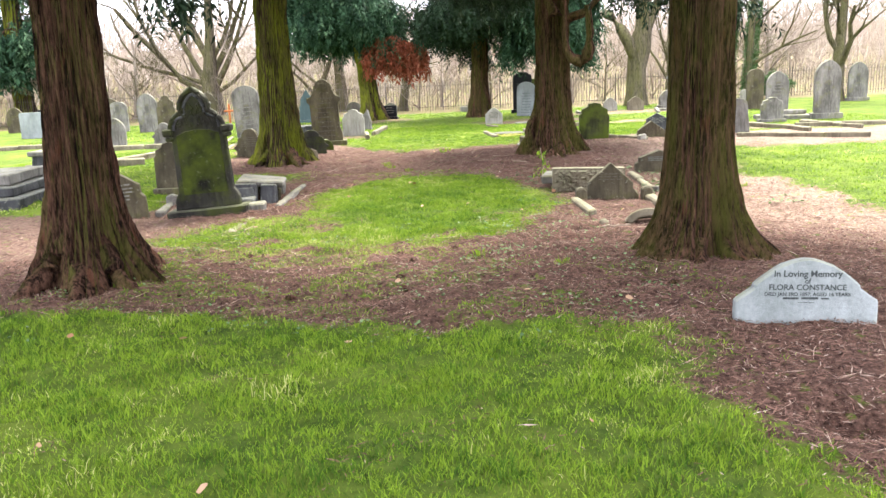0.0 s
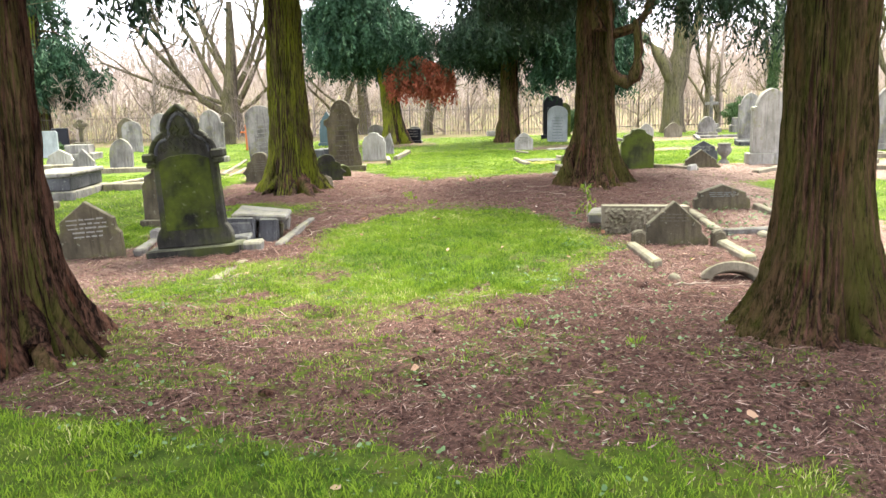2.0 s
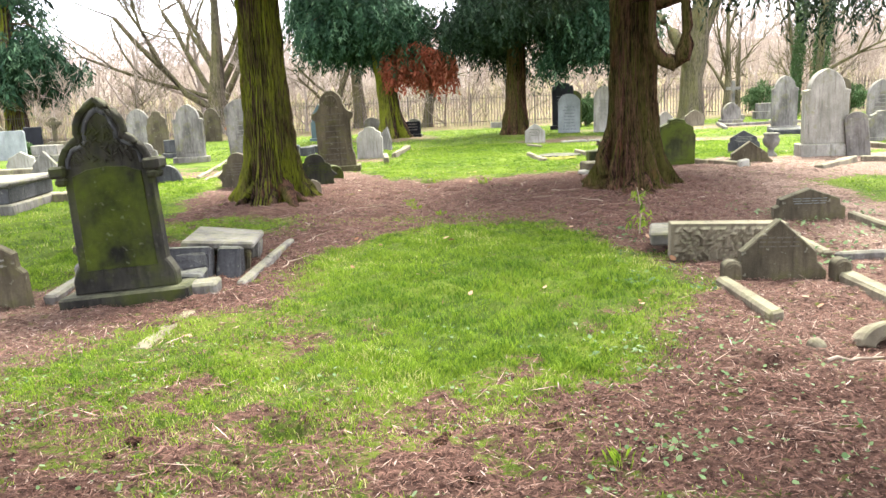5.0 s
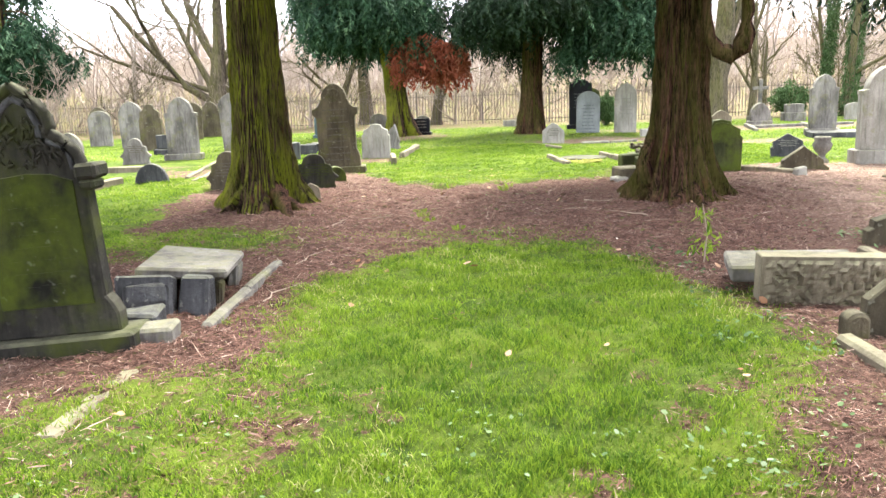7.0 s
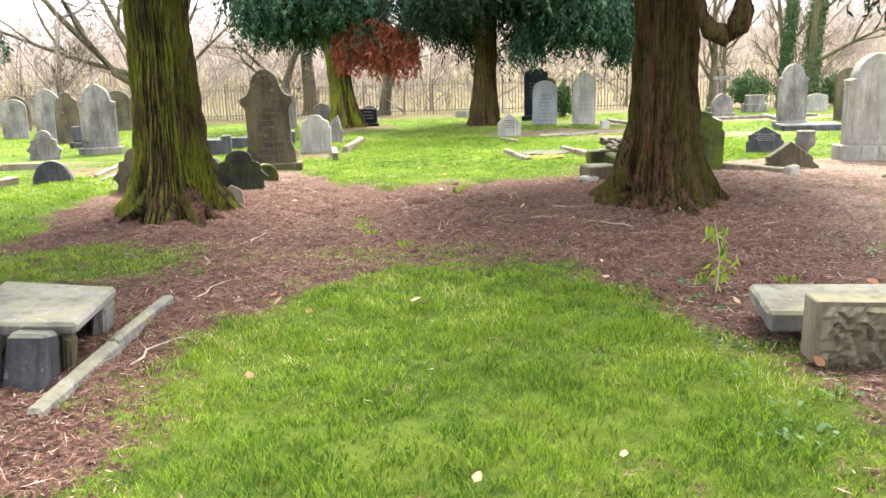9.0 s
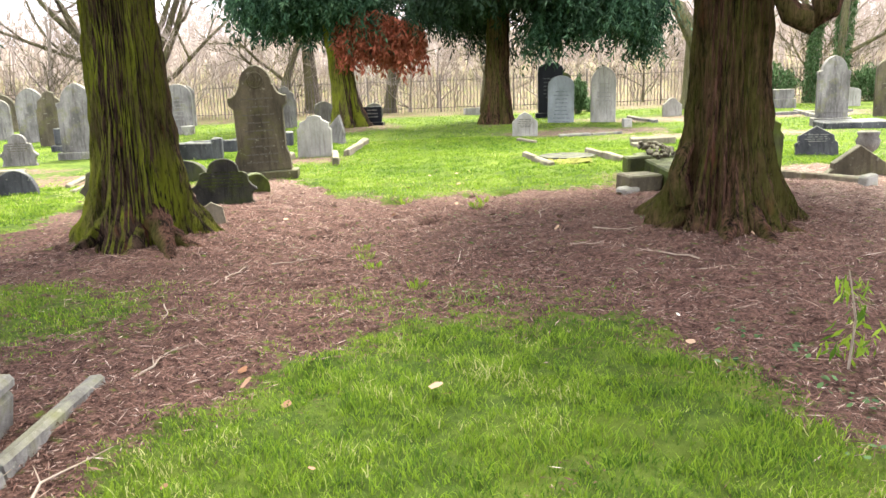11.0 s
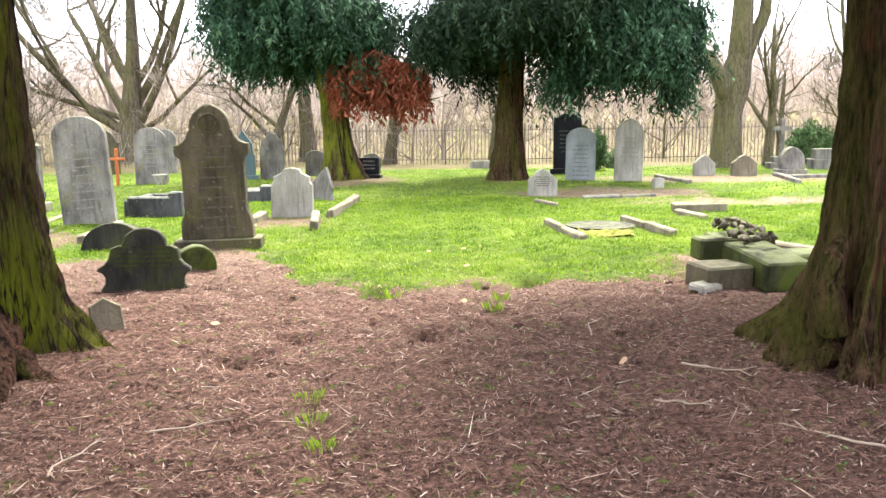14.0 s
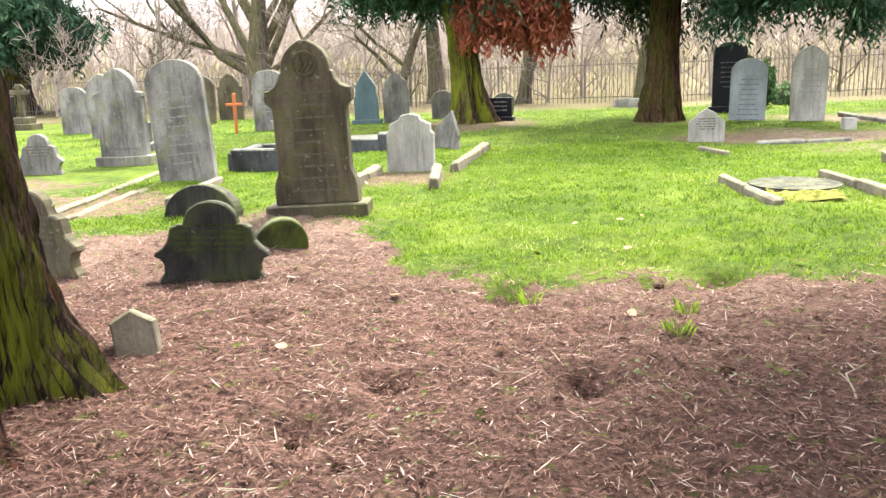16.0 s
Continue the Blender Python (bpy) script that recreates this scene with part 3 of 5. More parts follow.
headstone(-8.45, 25.2, 0.74, 0.63, "scroll", GREY, "low grey scrolled headstone standing in rubble", 3, 0.1, text=CUT_DARK, rows=4)
headstone(-4.2, 21.6, 0.82, 0.33, "segment", MOSSY, "broken dark weathered headstone sunk in litter", -6, 0.2, lean=-3, tip=-8)
headstone(-2.55, 24.7, 0.66, 0.8, "gabled", PALE, "pale gabled headstone with yellow lichen within kerbs", -4, 0.12, lean=1)
headstone(-2.5, 27.7, 0.56, 0.68, "pediment", GREY, "grey headstone tilted over to one side", -18, 0.12, lean=14)
headstone(-5.43, 34.3, 0.62, 1.36, "low_pediment", TEAL, "dark blue-green granite headstone with a pale rim", 3, 0.14, plinth=0.12)
headstone(-4.7, 34.6, 0.68, 1.28, "gabled", GREY, "weathered grey gabled headstone", 4, 0.14)
headstone(-7.53, 33.0, 0.82, 1.45, "round", GREY, "grey round-topped headstone with a pot at its foot", 3, 0.14, text=CUT_PALE, rows=6)
headstone(-10.4, 37.5, 0.74, 1.38, "shoulder_gothic", BROWN, "brown weathered pointed headstone", 3, 0.14)
headstone(-8.7, 37.8, 0.72, 1.4, "round", GREY, "grey round-topped headstone near the boundary", 5, 0.14)
headstone(3.66, 35.0, 0.8, 1.72, "stepped", BLACK, "black polished granite headstone with a scrolled top", -4, 0.13, plinth=0.16, text=CUT, rows=6)
headstone(3.5, 32.2, 0.74, 1.42, "round", WHITE, "white marble round-topped headstone with grey lettering", -3, 0.12, text=CUT, rows=9, lean=1, z=-0.27)
headstone(4.6, 31.7, 0.68, 1.54, "gothic", PALE, "pale pointed headstone with dark weathered edge", -8, 0.2, text=CUT_PALE, rows=5, lean=1, border=0.14)
headstone(1.93, 27.9, 0.58, 0.56, "pentagon", PALE, "small pale headstone with carved lettering", -3, 0.11, text=CUT_DARK, rows=5)
headstone(4.2, 36.0, 0.6, 1.4, "round", GREEN, "green algae-covered headstone behind the white one", -4, 0.14)
headstone(7.04, 33.3, 0.56, 0.55, "pentagon", PALE, "low pale headstone, one of a pair", -5, 0.16)
headstone(8.0, 33.0, 0.66, 0.55, "pentagon", TAN, "low tan headstone, one of a pair", -5, 0.16)
headstone(9.3, 33.1, 0.62, 0.75, "gothic", GREY, "low grey pointed stone on a broad stepped plinth", -6, 0.3, plinth=0.16)
headstone(11.4, 35.6, 0.6, 0.6, "square", GREY, "low stepped grey monument base", -6, 0.4, plinth=0.3)
headstone(13.4, 35.2, 0.7, 0.6, "low_round", PALE, "low pale round-topped headstone", -8, 0.14)
headstone(8.99, 27.6, 0.68, 1.6, "shoulder_gothic", GREY, "tall grey pointed headstone on a dark plinth", -6, 0.18, plinth=0.2, border=0.16)
headstone(6.9, 20.3, 0.8, 1.68, "shoulder_gothic", PALE, "tall stained sandstone headstone with a carved pointed head", -6, 0.28, plinth=0.24, border=0.16)
headstone(7.45, 20.0, 0.42, 0.85, "round", GREY, "grey broken headstone leaning against a taller one", -16, 0.09, lean=-6)
headstone(11.65, 30.0, 0.6, 1.45, "round", BROWN, "brown round-topped headstone standing in grass", -6, 0.14)
headstone(10.43, 25.1, 0.66, 1.4, "gothic", GREY, "grey pointed headstone with a worn inscription", -6, 0.14, plinth=0.12, text=CUT_PALE, rows=7)
headstone(9.6, 23.4, 0.62, 0.7, "gabled", GREY, "low dark grey headstone with sloping shoulders", -8, 0.16, plinth=0.08)
headstone(11.3, 23.7, 0.7, 1.66, "gothic", GREY, "tall dark grey pointed headstone on a stepped plinth", -8, 0.18, plinth=0.16, border=0.16)
headstone(17.1, 33.3, 0.74, 1.55, "gothic", GREY, "tall grey pointed headstone on a plinth", -10, 0.16, plinth=0.14)
headstone(5.9, 21.9, 0.66, 0.48, "low_pediment", SLATE, "low blue slate headstone with pale lettering", -6, 0.1, text=CUT_PALE, rows=4, tip=-14)
headstone(4.95, 18.9, 0.8, 0.4, "pediment", BROWN, "low brown broken pedimented stone among rubble", -6, 0.14)
headstone(-11.2, 31.9, 0.78, 1.5, "gothic", GREY, "grey pointed headstone with pale panel", 5, 0.14, lean=-2)
headstone(-9.96, 30.2, 0.66, 1.4, "gabled", BROWN, "brown headstone with a broken corner", 5, 0.14)
headstone(-10.7, 36.0, 0.84, 1.36, "round", BROWN, "brown round-topped headstone standing in grass", 5, 0.14, lean=2)
headstone(-15.0, 37.9, 0.86, 1.3, "gothic", BROWN, "green-brown pointed headstone with pale panel", 5, 0.14)
headstone(-6.3, 20.6, 0.6, 0.36, "segment", SLATE, "small dark slate half-round headstone", 4, 0.12)
headstone(-15.2, 30.9, 1.0, 0.97, "square", WHITE, "broad white marble headstone", 6, 0.12)
headstone(-12.0, 25.6, 0.78, 0.54, "low_pediment", PALE, "low pale headstone in a row of graves", 6, 0.14)
headstone(-10.5, 23.9, 0.72, 0.6, "pediment", GREY, "low grey pedimented headstone with stained front", 6, 0.14)
headstone(-9.5, 24.0, 0.62, 0.85, "gothic", GREY, "grey pointed headstone leaning a little", 6, 0.14, lean=3)
headstone(-13.0, 33.5, 0.75, 1.2, "round", GREY, "grey round-topped headstone far off", 6, 0.14)
headstone(-18.5, 36.0, 0.7, 1.1, "gothic", BROWN, "brown pointed headstone far off", 6, 0.14)


# ---- grave kerbs, tombs and rubble ----
kerb(1.72, 10.35, 1.77, 9.3, mat=TAN)
kerb(2.7, 10.4, 2.68, 9.4, mat=TAN)
kerb(4.04, 13.1, 3.95, 11.1, mat=TAN)
kerb(2.95, 11.05, 3.88, 11.1, mat=GREY)
kerb(3.05, 12.9, 2.93, 11.2, mat=TAN)
kerb(3.3, 10.9, 3.5, 10.2, 0.1, 0.06, mat=TAN)
kerb(-2.42, 10.15, -2.47, 9.25, 0.13, 0.02, mat=TAN, label="pale grave kerb in front of the gothic stone")
kerb(-2.24, 10.95, -2.2, 12.95, 0.09, 0.06, mat=GREY, label="weathered grave kerb beside the broken tomb")
kerb(-3.75, 10.6, -4.1, 13.0, mat=GREY)
kerb(-4.6, 10.3, -4.4, 9.0, 0.1, 0.06, mat=TAN)
kerb(3.3, 20.2, 4.6, 17.9, 0.12, 0.12, mat=TAN)
kerb(-2.98, 24.5, -3.05, 23.1, 0.13, 0.12, mat=TAN)
kerb(-2.15, 24.5, -2.0, 23.1, 0.13, 0.12, mat=TAN)
kerb(-1.95, 24.6, -1.75, 27.4, 0.13, 0.12, mat=TAN)
kerb(1.35, 23.4, 1.55, 21.7, 0.1, 0.1, mat=TAN)
kerb(2.5, 23.6, 2.75, 21.9, 0.1, 0.1, mat=TAN)
kerb(1.6, 26.6, 1.9, 25.9, 0.1, 0.07, mat=TAN)
kerb(2.6, 27.2, 4.1, 27.5, 0.14, 0.06, mat=GREY)
kerb(3.6, 24.5, 3.75, 23.6, 0.12, 0.08, mat=TAN)
kerb(-5.9, 24.0, -5.6, 20.8, 0.09, 0.03, mat=TAN)
kerb(-5.0, 23.9, -4.9, 22.2, 0.12, 0.08, mat=TAN)
kerb(-6.6, 26.2, -5.9, 21.4, 0.09, 0.03, mat=TAN)
kerb(5.6, 32.8, 5.8, 30.6, 0.12, 0.1, mat=GREY)
kerb(8.6, 31.9, 12.0, 32.3, 0.14, 0.1, mat=GREY)
kerb(8.2, 30.2, 8.8, 32.9, 0.14, 0.1, mat=GREY)
kerb(9.9, 30.0, 10.6, 32.9, 0.14, 0.1, mat=GREY)
kerb(7.0, 19.0, 9.4, 17.6, 0.12, 0.1, mat=TAN)
kerb(5.6, 17.5, 6.8, 18.8, 0.12, 0.1, mat=TAN)
kerb(9.3, 21.2, 11.5, 20.8, 0.12, 0.1, mat=TAN)
kerb(8.4, 22.3, 9.0, 19.6, 0.12, 0.1, mat=TAN)
kerb(10.0, 22.4, 10.4, 19.9, 0.12, 0.1, mat=TAN)
kerb(-9.0, 17.6, -6.6, 18.2, 0.16, 0.14, mat=TAN)
kerb(-8.0, 16.0, -6.9, 20.6, 0.16, 0.12, mat=TAN)
kerb(-7.0, 15.4, -8.9, 15.2, 0.16, 0.14, mat=TAN)
kerb(-10.2, 22.8, -7.4, 23.2, 0.14, 0.12, mat=TAN)
kerb(-13.6, 24.6, -11.0, 24.9, 0.14, 0.12, mat=TAN)


def block(x, y, parts, label, name="stone_block", rz=0, mat=GREY, category="tomb", z=None, rx=0, ry=0, group="tombs"):
    """A thing of stone slabs: parts are (name, cx, cy, z0, sx, sy, sz, material)."""
    e = thing(name, x, y, z, rz, label, category, group, rx=rx, ry=ry)
    for nm, cx, cy, z0, sx, sy, sz, m in parts:
        part(nm, box(bmesh.new(), cx, cy, z0, sx, sy, sz, 0.02, chip=0.02), m or mat, e)
    return e


block(-7.9, 17.4, [("base", 0, 0, -0.1, 1.1, 2.0, 0.26, GREY), ("slab", 0, 0, 0.16, 0.9, 1.8, 0.26, SLATE), ("lid", 0, 0, 0.42, 1.0, 1.9, 0.08, GREY)], "low grey chest tomb with a slate lid", "chest_tomb", 6)
block(-7.0, 12.9, [("base", 0, 0, -0.1, 1.3, 2.2, 0.24, SLATE), ("step", 0.0, 0.1, 0.14, 1.0, 1.9, 0.16, SLATE), ("top", 0, 0.15, 0.3, 0.75, 1.6, 0.16, GREY)], "dark stepped slate tomb in the grass", "stepped_tomb", 6)
block(-4.95, 25.1, [("side", 0, 0, -0.1, 0.7, 0.16, 0.42, SLATE), ("pillar", 0.42, 0.05, -0.1, 0.2, 0.2, 0.5, SLATE), ("end", -0.36, 0.8, -0.1, 0.14, 1.6, 0.36, SLATE), ("back", 0.2, 1.5, -0.1, 1.1, 0.14, 0.36, SLATE)], "dark slate kerb tomb with corner pillars", "kerb_tomb", 4)
block(-4.1, 27.4, [("side", 0, 0, -0.1, 1.2, 0.18, 0.34, SLATE), ("pillar", 0.6, 0, -0.1, 0.22, 0.22, 0.42, SLATE), ("lid", 0.0, 0.8, -0.02, 1.2, 1.2, 0.2, GREY)], "grey slate chest tomb behind the brown headstone", "kerb_tomb", 4)
block(-13.2, 29.4, [("base", 0, 0, -0.1, 1.2, 0.9, 0.3, GREY), ("body", 0, 0, 0.2, 0.8, 0.6, 0.3, GREY)], "low grey stepped tomb far off", "chest_tomb", 4)
block(-8.8, 28.6, [("base", 0, 0, -0.1, 0.9, 0.5, 0.25, SLATE), ("body", 0, 0, 0.15, 0.7, 0.4, 0.4, SLATE)], "dark slate block tomb", "chest_tomb", 4)
block(10.3, 24.3, [("base", 0, 0, -0.1, 1.5, 0.8, 0.24, GREY), ("step", 0, 0.05, 0.14, 1.2, 0.5, 0.12, GREY)], "grey stepped tomb base", "tomb_base", -8)
block(9.1, 26.9, [("base", 0, 0, -0.1, 1.4, 0.7, 0.26, SLATE)], "dark stone tomb base", "tomb_base", -8)
block(4.05, 24.8, [("slab", 0, 0, -0.1, 0.85, 0.25, 0.24, TAN)], "low tan stone footstone in the grass", "footstone", -4)

# broken tomb beside the gothic stone
block(-2.66, 11.98, [("top_slab", 0.0, 0, 0.21, 0.66, 0.95, 0.1, GREY), ("end_slab", 0.27, 0.36, -0.08, 0.09, 0.24, 0.29, GREY), ("side_slab", -0.28, 0.0, -0.08, 0.09, 0.85, 0.29, BROWN), ("back", -0.05, 0.43, -0.08, 0.5, 0.08, 0.29, BROWN), ("broken_prop", 0.25, -0.36, -0.08, 0.08, 0.14, 0.29, BROWN)], "pale broken chest tomb with a gaping side", "broken_tomb", 8, ry=5, rx=-2)
block(-2.78, 11.32, [("slate_panel", 0, 0, -0.06, 0.4, 0.16, 0.34, SLATE), ("moulding", 0.0, -0.09, 0.05, 0.3, 0.03, 0.16, SLATE)], "tilted blue slate panel fallen from the tomb", "slate_fragment", 12, rx=-22)
block(-2.45, 11.42, [("slate_panel", 0, 0, -0.06, 0.22, 0.18, 0.34, SLATE)], "dark slate fragment leaning on the tomb", "slate_fragment", -8, rx=-14)
block(-2.6, 10.98, [("block", -0.08, 0, -0.06, 0.3, 0.26, 0.2, SLATE), ("block", 0.1, -0.28, -0.06, 0.24, 0.2, 0.18, GREY)], "dark squared stone blocks beside the plinth", "stone_blocks", 6)


# the rock-faced block with a flat slab behind it
def rock_block(x, y):
    e = thing("stone_block", x, y, None, -6, "tan rock-faced stone block set on edge", "stone", "tombs", ry=1)
    bm = bmesh.new()
    nx, nz, w, h = 44, 18, 1.0, 0.4
    grid = []
    for i in range(nx + 1):
        for j in range(nz + 1):
            u, v = i / nx, j / nz
            edge = min(u, 1 - u) * w > 0.03 and min(v, 1 - v) * h > 0.03
            d = 0.045 * noise.noise(Vector((u * 30, v * 11, 3))) + 0.02 if edge else 0
            grid.append(bm.verts.new((-w / 2 + u * w, -0.1 - max(d, -0.015), -0.06 + v * h)))
    for i in range(nx):
        for j in range(nz):
            a = i * (nz + 1) + j
            bm.faces.new((grid[a], grid[a + nz + 1], grid[a + nz + 2], grid[a + 1]))
    part("rock_face", bm, TAN, e)
    part("body", box(bmesh.new(), 0, 0.0, -0.06, 1.0, 0.19, 0.4, 0.008), TAN, e)
    return e


rock_block(2.08, 11.3)
block(1.96, 11.72, [("slab", 0, 0, 0.1, 0.9, 0.62, 0.12, GREY), ("support", 0.1, 0.06, -0.1, 0.6, 0.45, 0.2, GREY)], "pale flat stone slab behind the rock-faced block", "flat_slab", -14, ry=-1)
e = thing("arched_fragment", 2.28, 8.75, None, -4, "broken arched stone coping lying in litter", "stone fragment", rx=-18)
pts = arc(0, 0, 0.26, 0.15, 0, 180, 12) + arc(0, -0.02, 0.18, 0.08, 180, 0, 12)
part("coping", slab_mesh(pts, 0.2, 0.012), TAN, e)
e = thing("stone_lump", 1.78, 8.75, None, 20, "small weathered rounded stone lump", "stone")
bm = bmesh.new()
bmesh.ops.create_icosphere(bm, subdivisions=3, radius=0.06)
for v in bm.verts:
    v.co *= 1 + 0.25 * noise.noise(v.co * 9)
part("lump", bm, TAN, e)


def ball_end(x, y, mat):
    e = thing("kerb_post", x, y, None, 0, "small rounded stone post at the end of a kerb", "kerb post", "kerb posts")
    part("post", slab_mesh(sunk(outline("round", 0.14, 0.17)), 0.14, 0.02), mat, e)


ball_end(1.83, 10.42, BROWN), ball_end(2.68, 10.4, BROWN), ball_end(-3.85, 11.5, GREY)
block(4.45, 17.75, [("post", 0, 0, -0.08, 0.16, 0.16, 0.2, PALE)], "small square pale stone at the end of a kerb", "kerb_post", 10, category="kerb post")
e = thing("pointed_stone", -2.72, 17.5, None, 24, "small pale squared stone with a gabled top", "stone", rx=-14, ry=-6)
part("body", slab_mesh([(0.11, -0.05), (0.11, 0.14), (0.0, 0.22), (-0.11, 0.17), (-0.11, -0.05)], 0.16, 0.012), TAN, e)
e = thing("scroll_fragment", -2.82, 20.0, None, 30, "broken curved mossy stone fragment leaning on the ground", "stone fragment", rx=8, ry=22)
part("fragment", slab_mesh(outline("segment", 0.46, 0.28), 0.1, 0.012), GREEN, e)


# fallen cross
def fallen_cross(x, y):
    e = thing("fallen_cross", x, y, height(x, y), 10, "toppled mossy stone cross with a carved wreath on its base blocks", "stone cross")
    bm = box(bmesh.new(), 0.04, 0.05, 0.04, 0.42, 1.1, 0.26, 0.02, pose(0, 0, 0, 7, 0, 0), chip=0.008)
    part("shaft", bm, GREEN, e)
    bm = box(bmesh.new(), -0.03, 0.3, 0.14, 0.72, 0.26, 0.215, 0.02, pose(0, 0, 0, 0, 0, -6), chip=0.008)
    part("cross_arm", bm, GREEN, e)
    part("base_block", box(bmesh.new(), -0.4, -0.16, -0.1, 0.42, 0.42, 0.3, 0.02, chip=0.012), BROWN, e)
    part("base_slab", box(bmesh.new(), 0.56, 0.0, -0.1, 0.5, 0.4, 0.34, 0.02, chip=0.012), GREEN, e)
    rr = random.Random(8)
    paths = []
    for i in range(40):
        t = i / 40
        p = Vector((-0.02 + 0.16 * math.sin(t * 19), 0.5 - t * 0.75, 0.44 - 0.1 * t + rr.uniform(0, 0.05)))
        q = p + Vector((rr.uniform(-0.1, 0.1), rr.uniform(-0.1, 0.1), rr.uniform(-0.01, 0.06)))
        paths.append([(p, 0.012), ((p + q) / 2 + Vector((0, 0, 0.02)), 0.034), (q, 0.008)])
    part("carved_wreath", tubes("carved_wreath", paths, 6), BROWN, e, "dark carved stone wreath of leaves and flowers")["kind"] = "stuff"


fallen_cross(2.47, 18.78)
block(1.93, 18.35, [("stone", 0, 0, -0.06, 0.26, 0.16, 0.13, PALE)], "small pale stone in front of the fallen cross", "loose_stone", 30, category="stone")

# mossy flat grave
e = thing("flat_grave", 2.0, 22.7, None, -6, "low kerbed grave with a dark rounded slab and yellow moss", "grave")
bm = bmesh.new()
bmesh.ops.create_circle(bm, cap_ends=True, segments=28, radius=0.55)
top = bmesh.ops.extrude_face_region(bm, geom=bm.faces[:])
bmesh.ops.translate(bm, vec=(0, 0, 0.1), verts=[v for v in top["geom"] if isinstance(v, bmesh.types.BMVert)])
bmesh.ops.bevel(bm, geom=bm.edges[:], offset=0.02, segments=2, affect="EDGES")
bmesh.ops.transform(bm, matrix=Matrix.Translation((0, 0.25, -0.05)) @ Matrix.Diagonal((0.9, 0.9, 1, 1)), verts=bm.verts)
part("rounded_slab", bm, MOSSY, e)
MOSSBED = plain("yellow_moss", (0.1, 0.1, 0.02), (0.2, 0.19, 0.035), 30)
bm = bmesh.new()
bmesh.ops.create_grid(bm, x_segments=24, y_segments=18, size=0.5)
for v in bm.verts:
    v.co = Vector((v.co.x * 0.7, v.co.y * 0.55 - 0.4, 0.03 + 0.05 * noise.noise(v.co * 7)))
part("moss", bm, MOSSBED, e, "yellow-green moss cushion")


# urn, crosses, plaque, pot
def lathe(prof, seg=20):
    bm = bmesh.new()
    rings = [[bm.verts.new((r * math.cos(2 * math.pi * k / seg), r * math.sin(2 * math.pi * k / seg), z)) for k in range(seg)] for r, z in prof]
    for a, c in zip(rings, rings[1:]):
        for k in range(seg):
            f = bm.faces.new((a[k], a[(k + 1) % seg], c[(k + 1) % seg], c[k]))
            f.smooth = True
    bm.faces.new(rings[-1])
    return bm


e = thing("stone_urn", 5.95, 20.5, None, 0, "weathered grey stone urn standing on a broken grave", "urn")
part("urn", lathe([(0.12, -0.05), (0.12, 0.05), (0.06, 0.1), (0.06, 0.16), (0.14, 0.24), (0.17, 0.34), (0.13, 0.4), (0.15, 0.44), (0.15, 0.47), (0.11, 0.48), (0.1, 0.4)]), GREY, e)
e = thing("flower_pot", -7.2, 32.6, None, 0, "small pale stone flower vase at a headstone", "vase")
part("pot", lathe([(0.1, -0.03), (0.12, 0.1), (0.18, 0.22), (0.2, 0.26), (0.15, 0.27), (0.12, 0.2)]), PALE, e)
e = thing("flower_pot", 4.75, 29.6, None, 0, "small square stone flower holder beside kerbs", "vase")
part("pot", box(bmesh.new(), 0, 0, -0.03, 0.22, 0.22, 0.24, 0.02), PALE, e)


def cross_stone(x, y, h, w, mat, label, name="stone_cross", steps=True, t=0.14, ring=False, rz=0):
    e = thing(name, x, y, None, rz, label, "cross", "crosses")
    up = 0.0
    if steps:
        for i, s in enumerate((0.8, 0.55)):
            part("step", box(bmesh.new(), 0, 0, up - (0.06 if i == 0 else 0), s, s * 0.7, 0.18 + (0.06 if i == 0 else 0), 0.015), mat, e)
            up += 0.18
    part("upright", box(bmesh.new(), 0, 0, up - (0 if steps else 0.1), t, t, h - up + (0 if steps else 0.1), 0.012), mat, e)
    part("cross_arm", box(bmesh.new(), 0, -0.004, up + (h - up) * 0.68, w, t * 0.92, t, 0.012), mat, e)
    if ring:
        pts = [(Vector((math.cos(a) * w * 0.33, 0, up + (h - up) * 0.68 + t / 2 + math.sin(a) * w * 0.33)), 0.035) for a in [2 * math.pi * i / 16 for i in range(17)]]
        part("ring", tubes("ring", [pts], 6), mat, e)


cross_stone(-8.2, 32.4, 0.95, 0.42, ORANGE, "plain orange wooden grave cross", "wooden_cross", False, 0.07)
cross_stone(-16.0, 35.6, 1.3, 0.6, BROWN, "weathered brown celtic cross on a stepped base", "stone_cross", True, 0.14, True)
cross_stone(10.4, 36.2, 1.5, 0.55, GREY, "grey stone cross on a stepped base", "stone_cross", True, 0.12, rz=-8)
e = thing("memorial_plaque", -1.95, 33.9, None, -8, "small black granite plaque with pale lettering", "headstone")
part("base", box(bmesh.new(), 0, 0, -0.06, 0.66, 0.3, 0.14, 0.01), BLACK, e)
part("tablet", box(bmesh.new(), 0, 0.02, 0.08, 0.56, 0.1, 0.46, 0.01), BLACK, e)
bars(e, CUT_PALE, 3, 0.4, 0.42, 0.1, 0.04, -0.034, 5)
e = thing("memorial_plaque", -17.5, 36.8, None, 6, "small black headstone far off", "headstone")
part("tablet", box(bmesh.new(), 0, 0.02, -0.06, 0.7, 0.12, 1.0, 0.02), BLACK, e)
block(1.45, 38.6, [("stone", 0, 0, -0.06, 0.7, 0.5, 0.3, PALE)], "low pale stone near the railings", "loose_stone", 5, category="stone")
headstone(-2.1, 36.4, 0.6, 0.6, "round", GREY, "small grey headstone behind the mossy trunk", 10, 0.12, lean=10)
headstone(-3.6, 35.4, 0.6, 0.75, "round", GREY, "small dark grey headstone near the trunk", 10, 0.12)


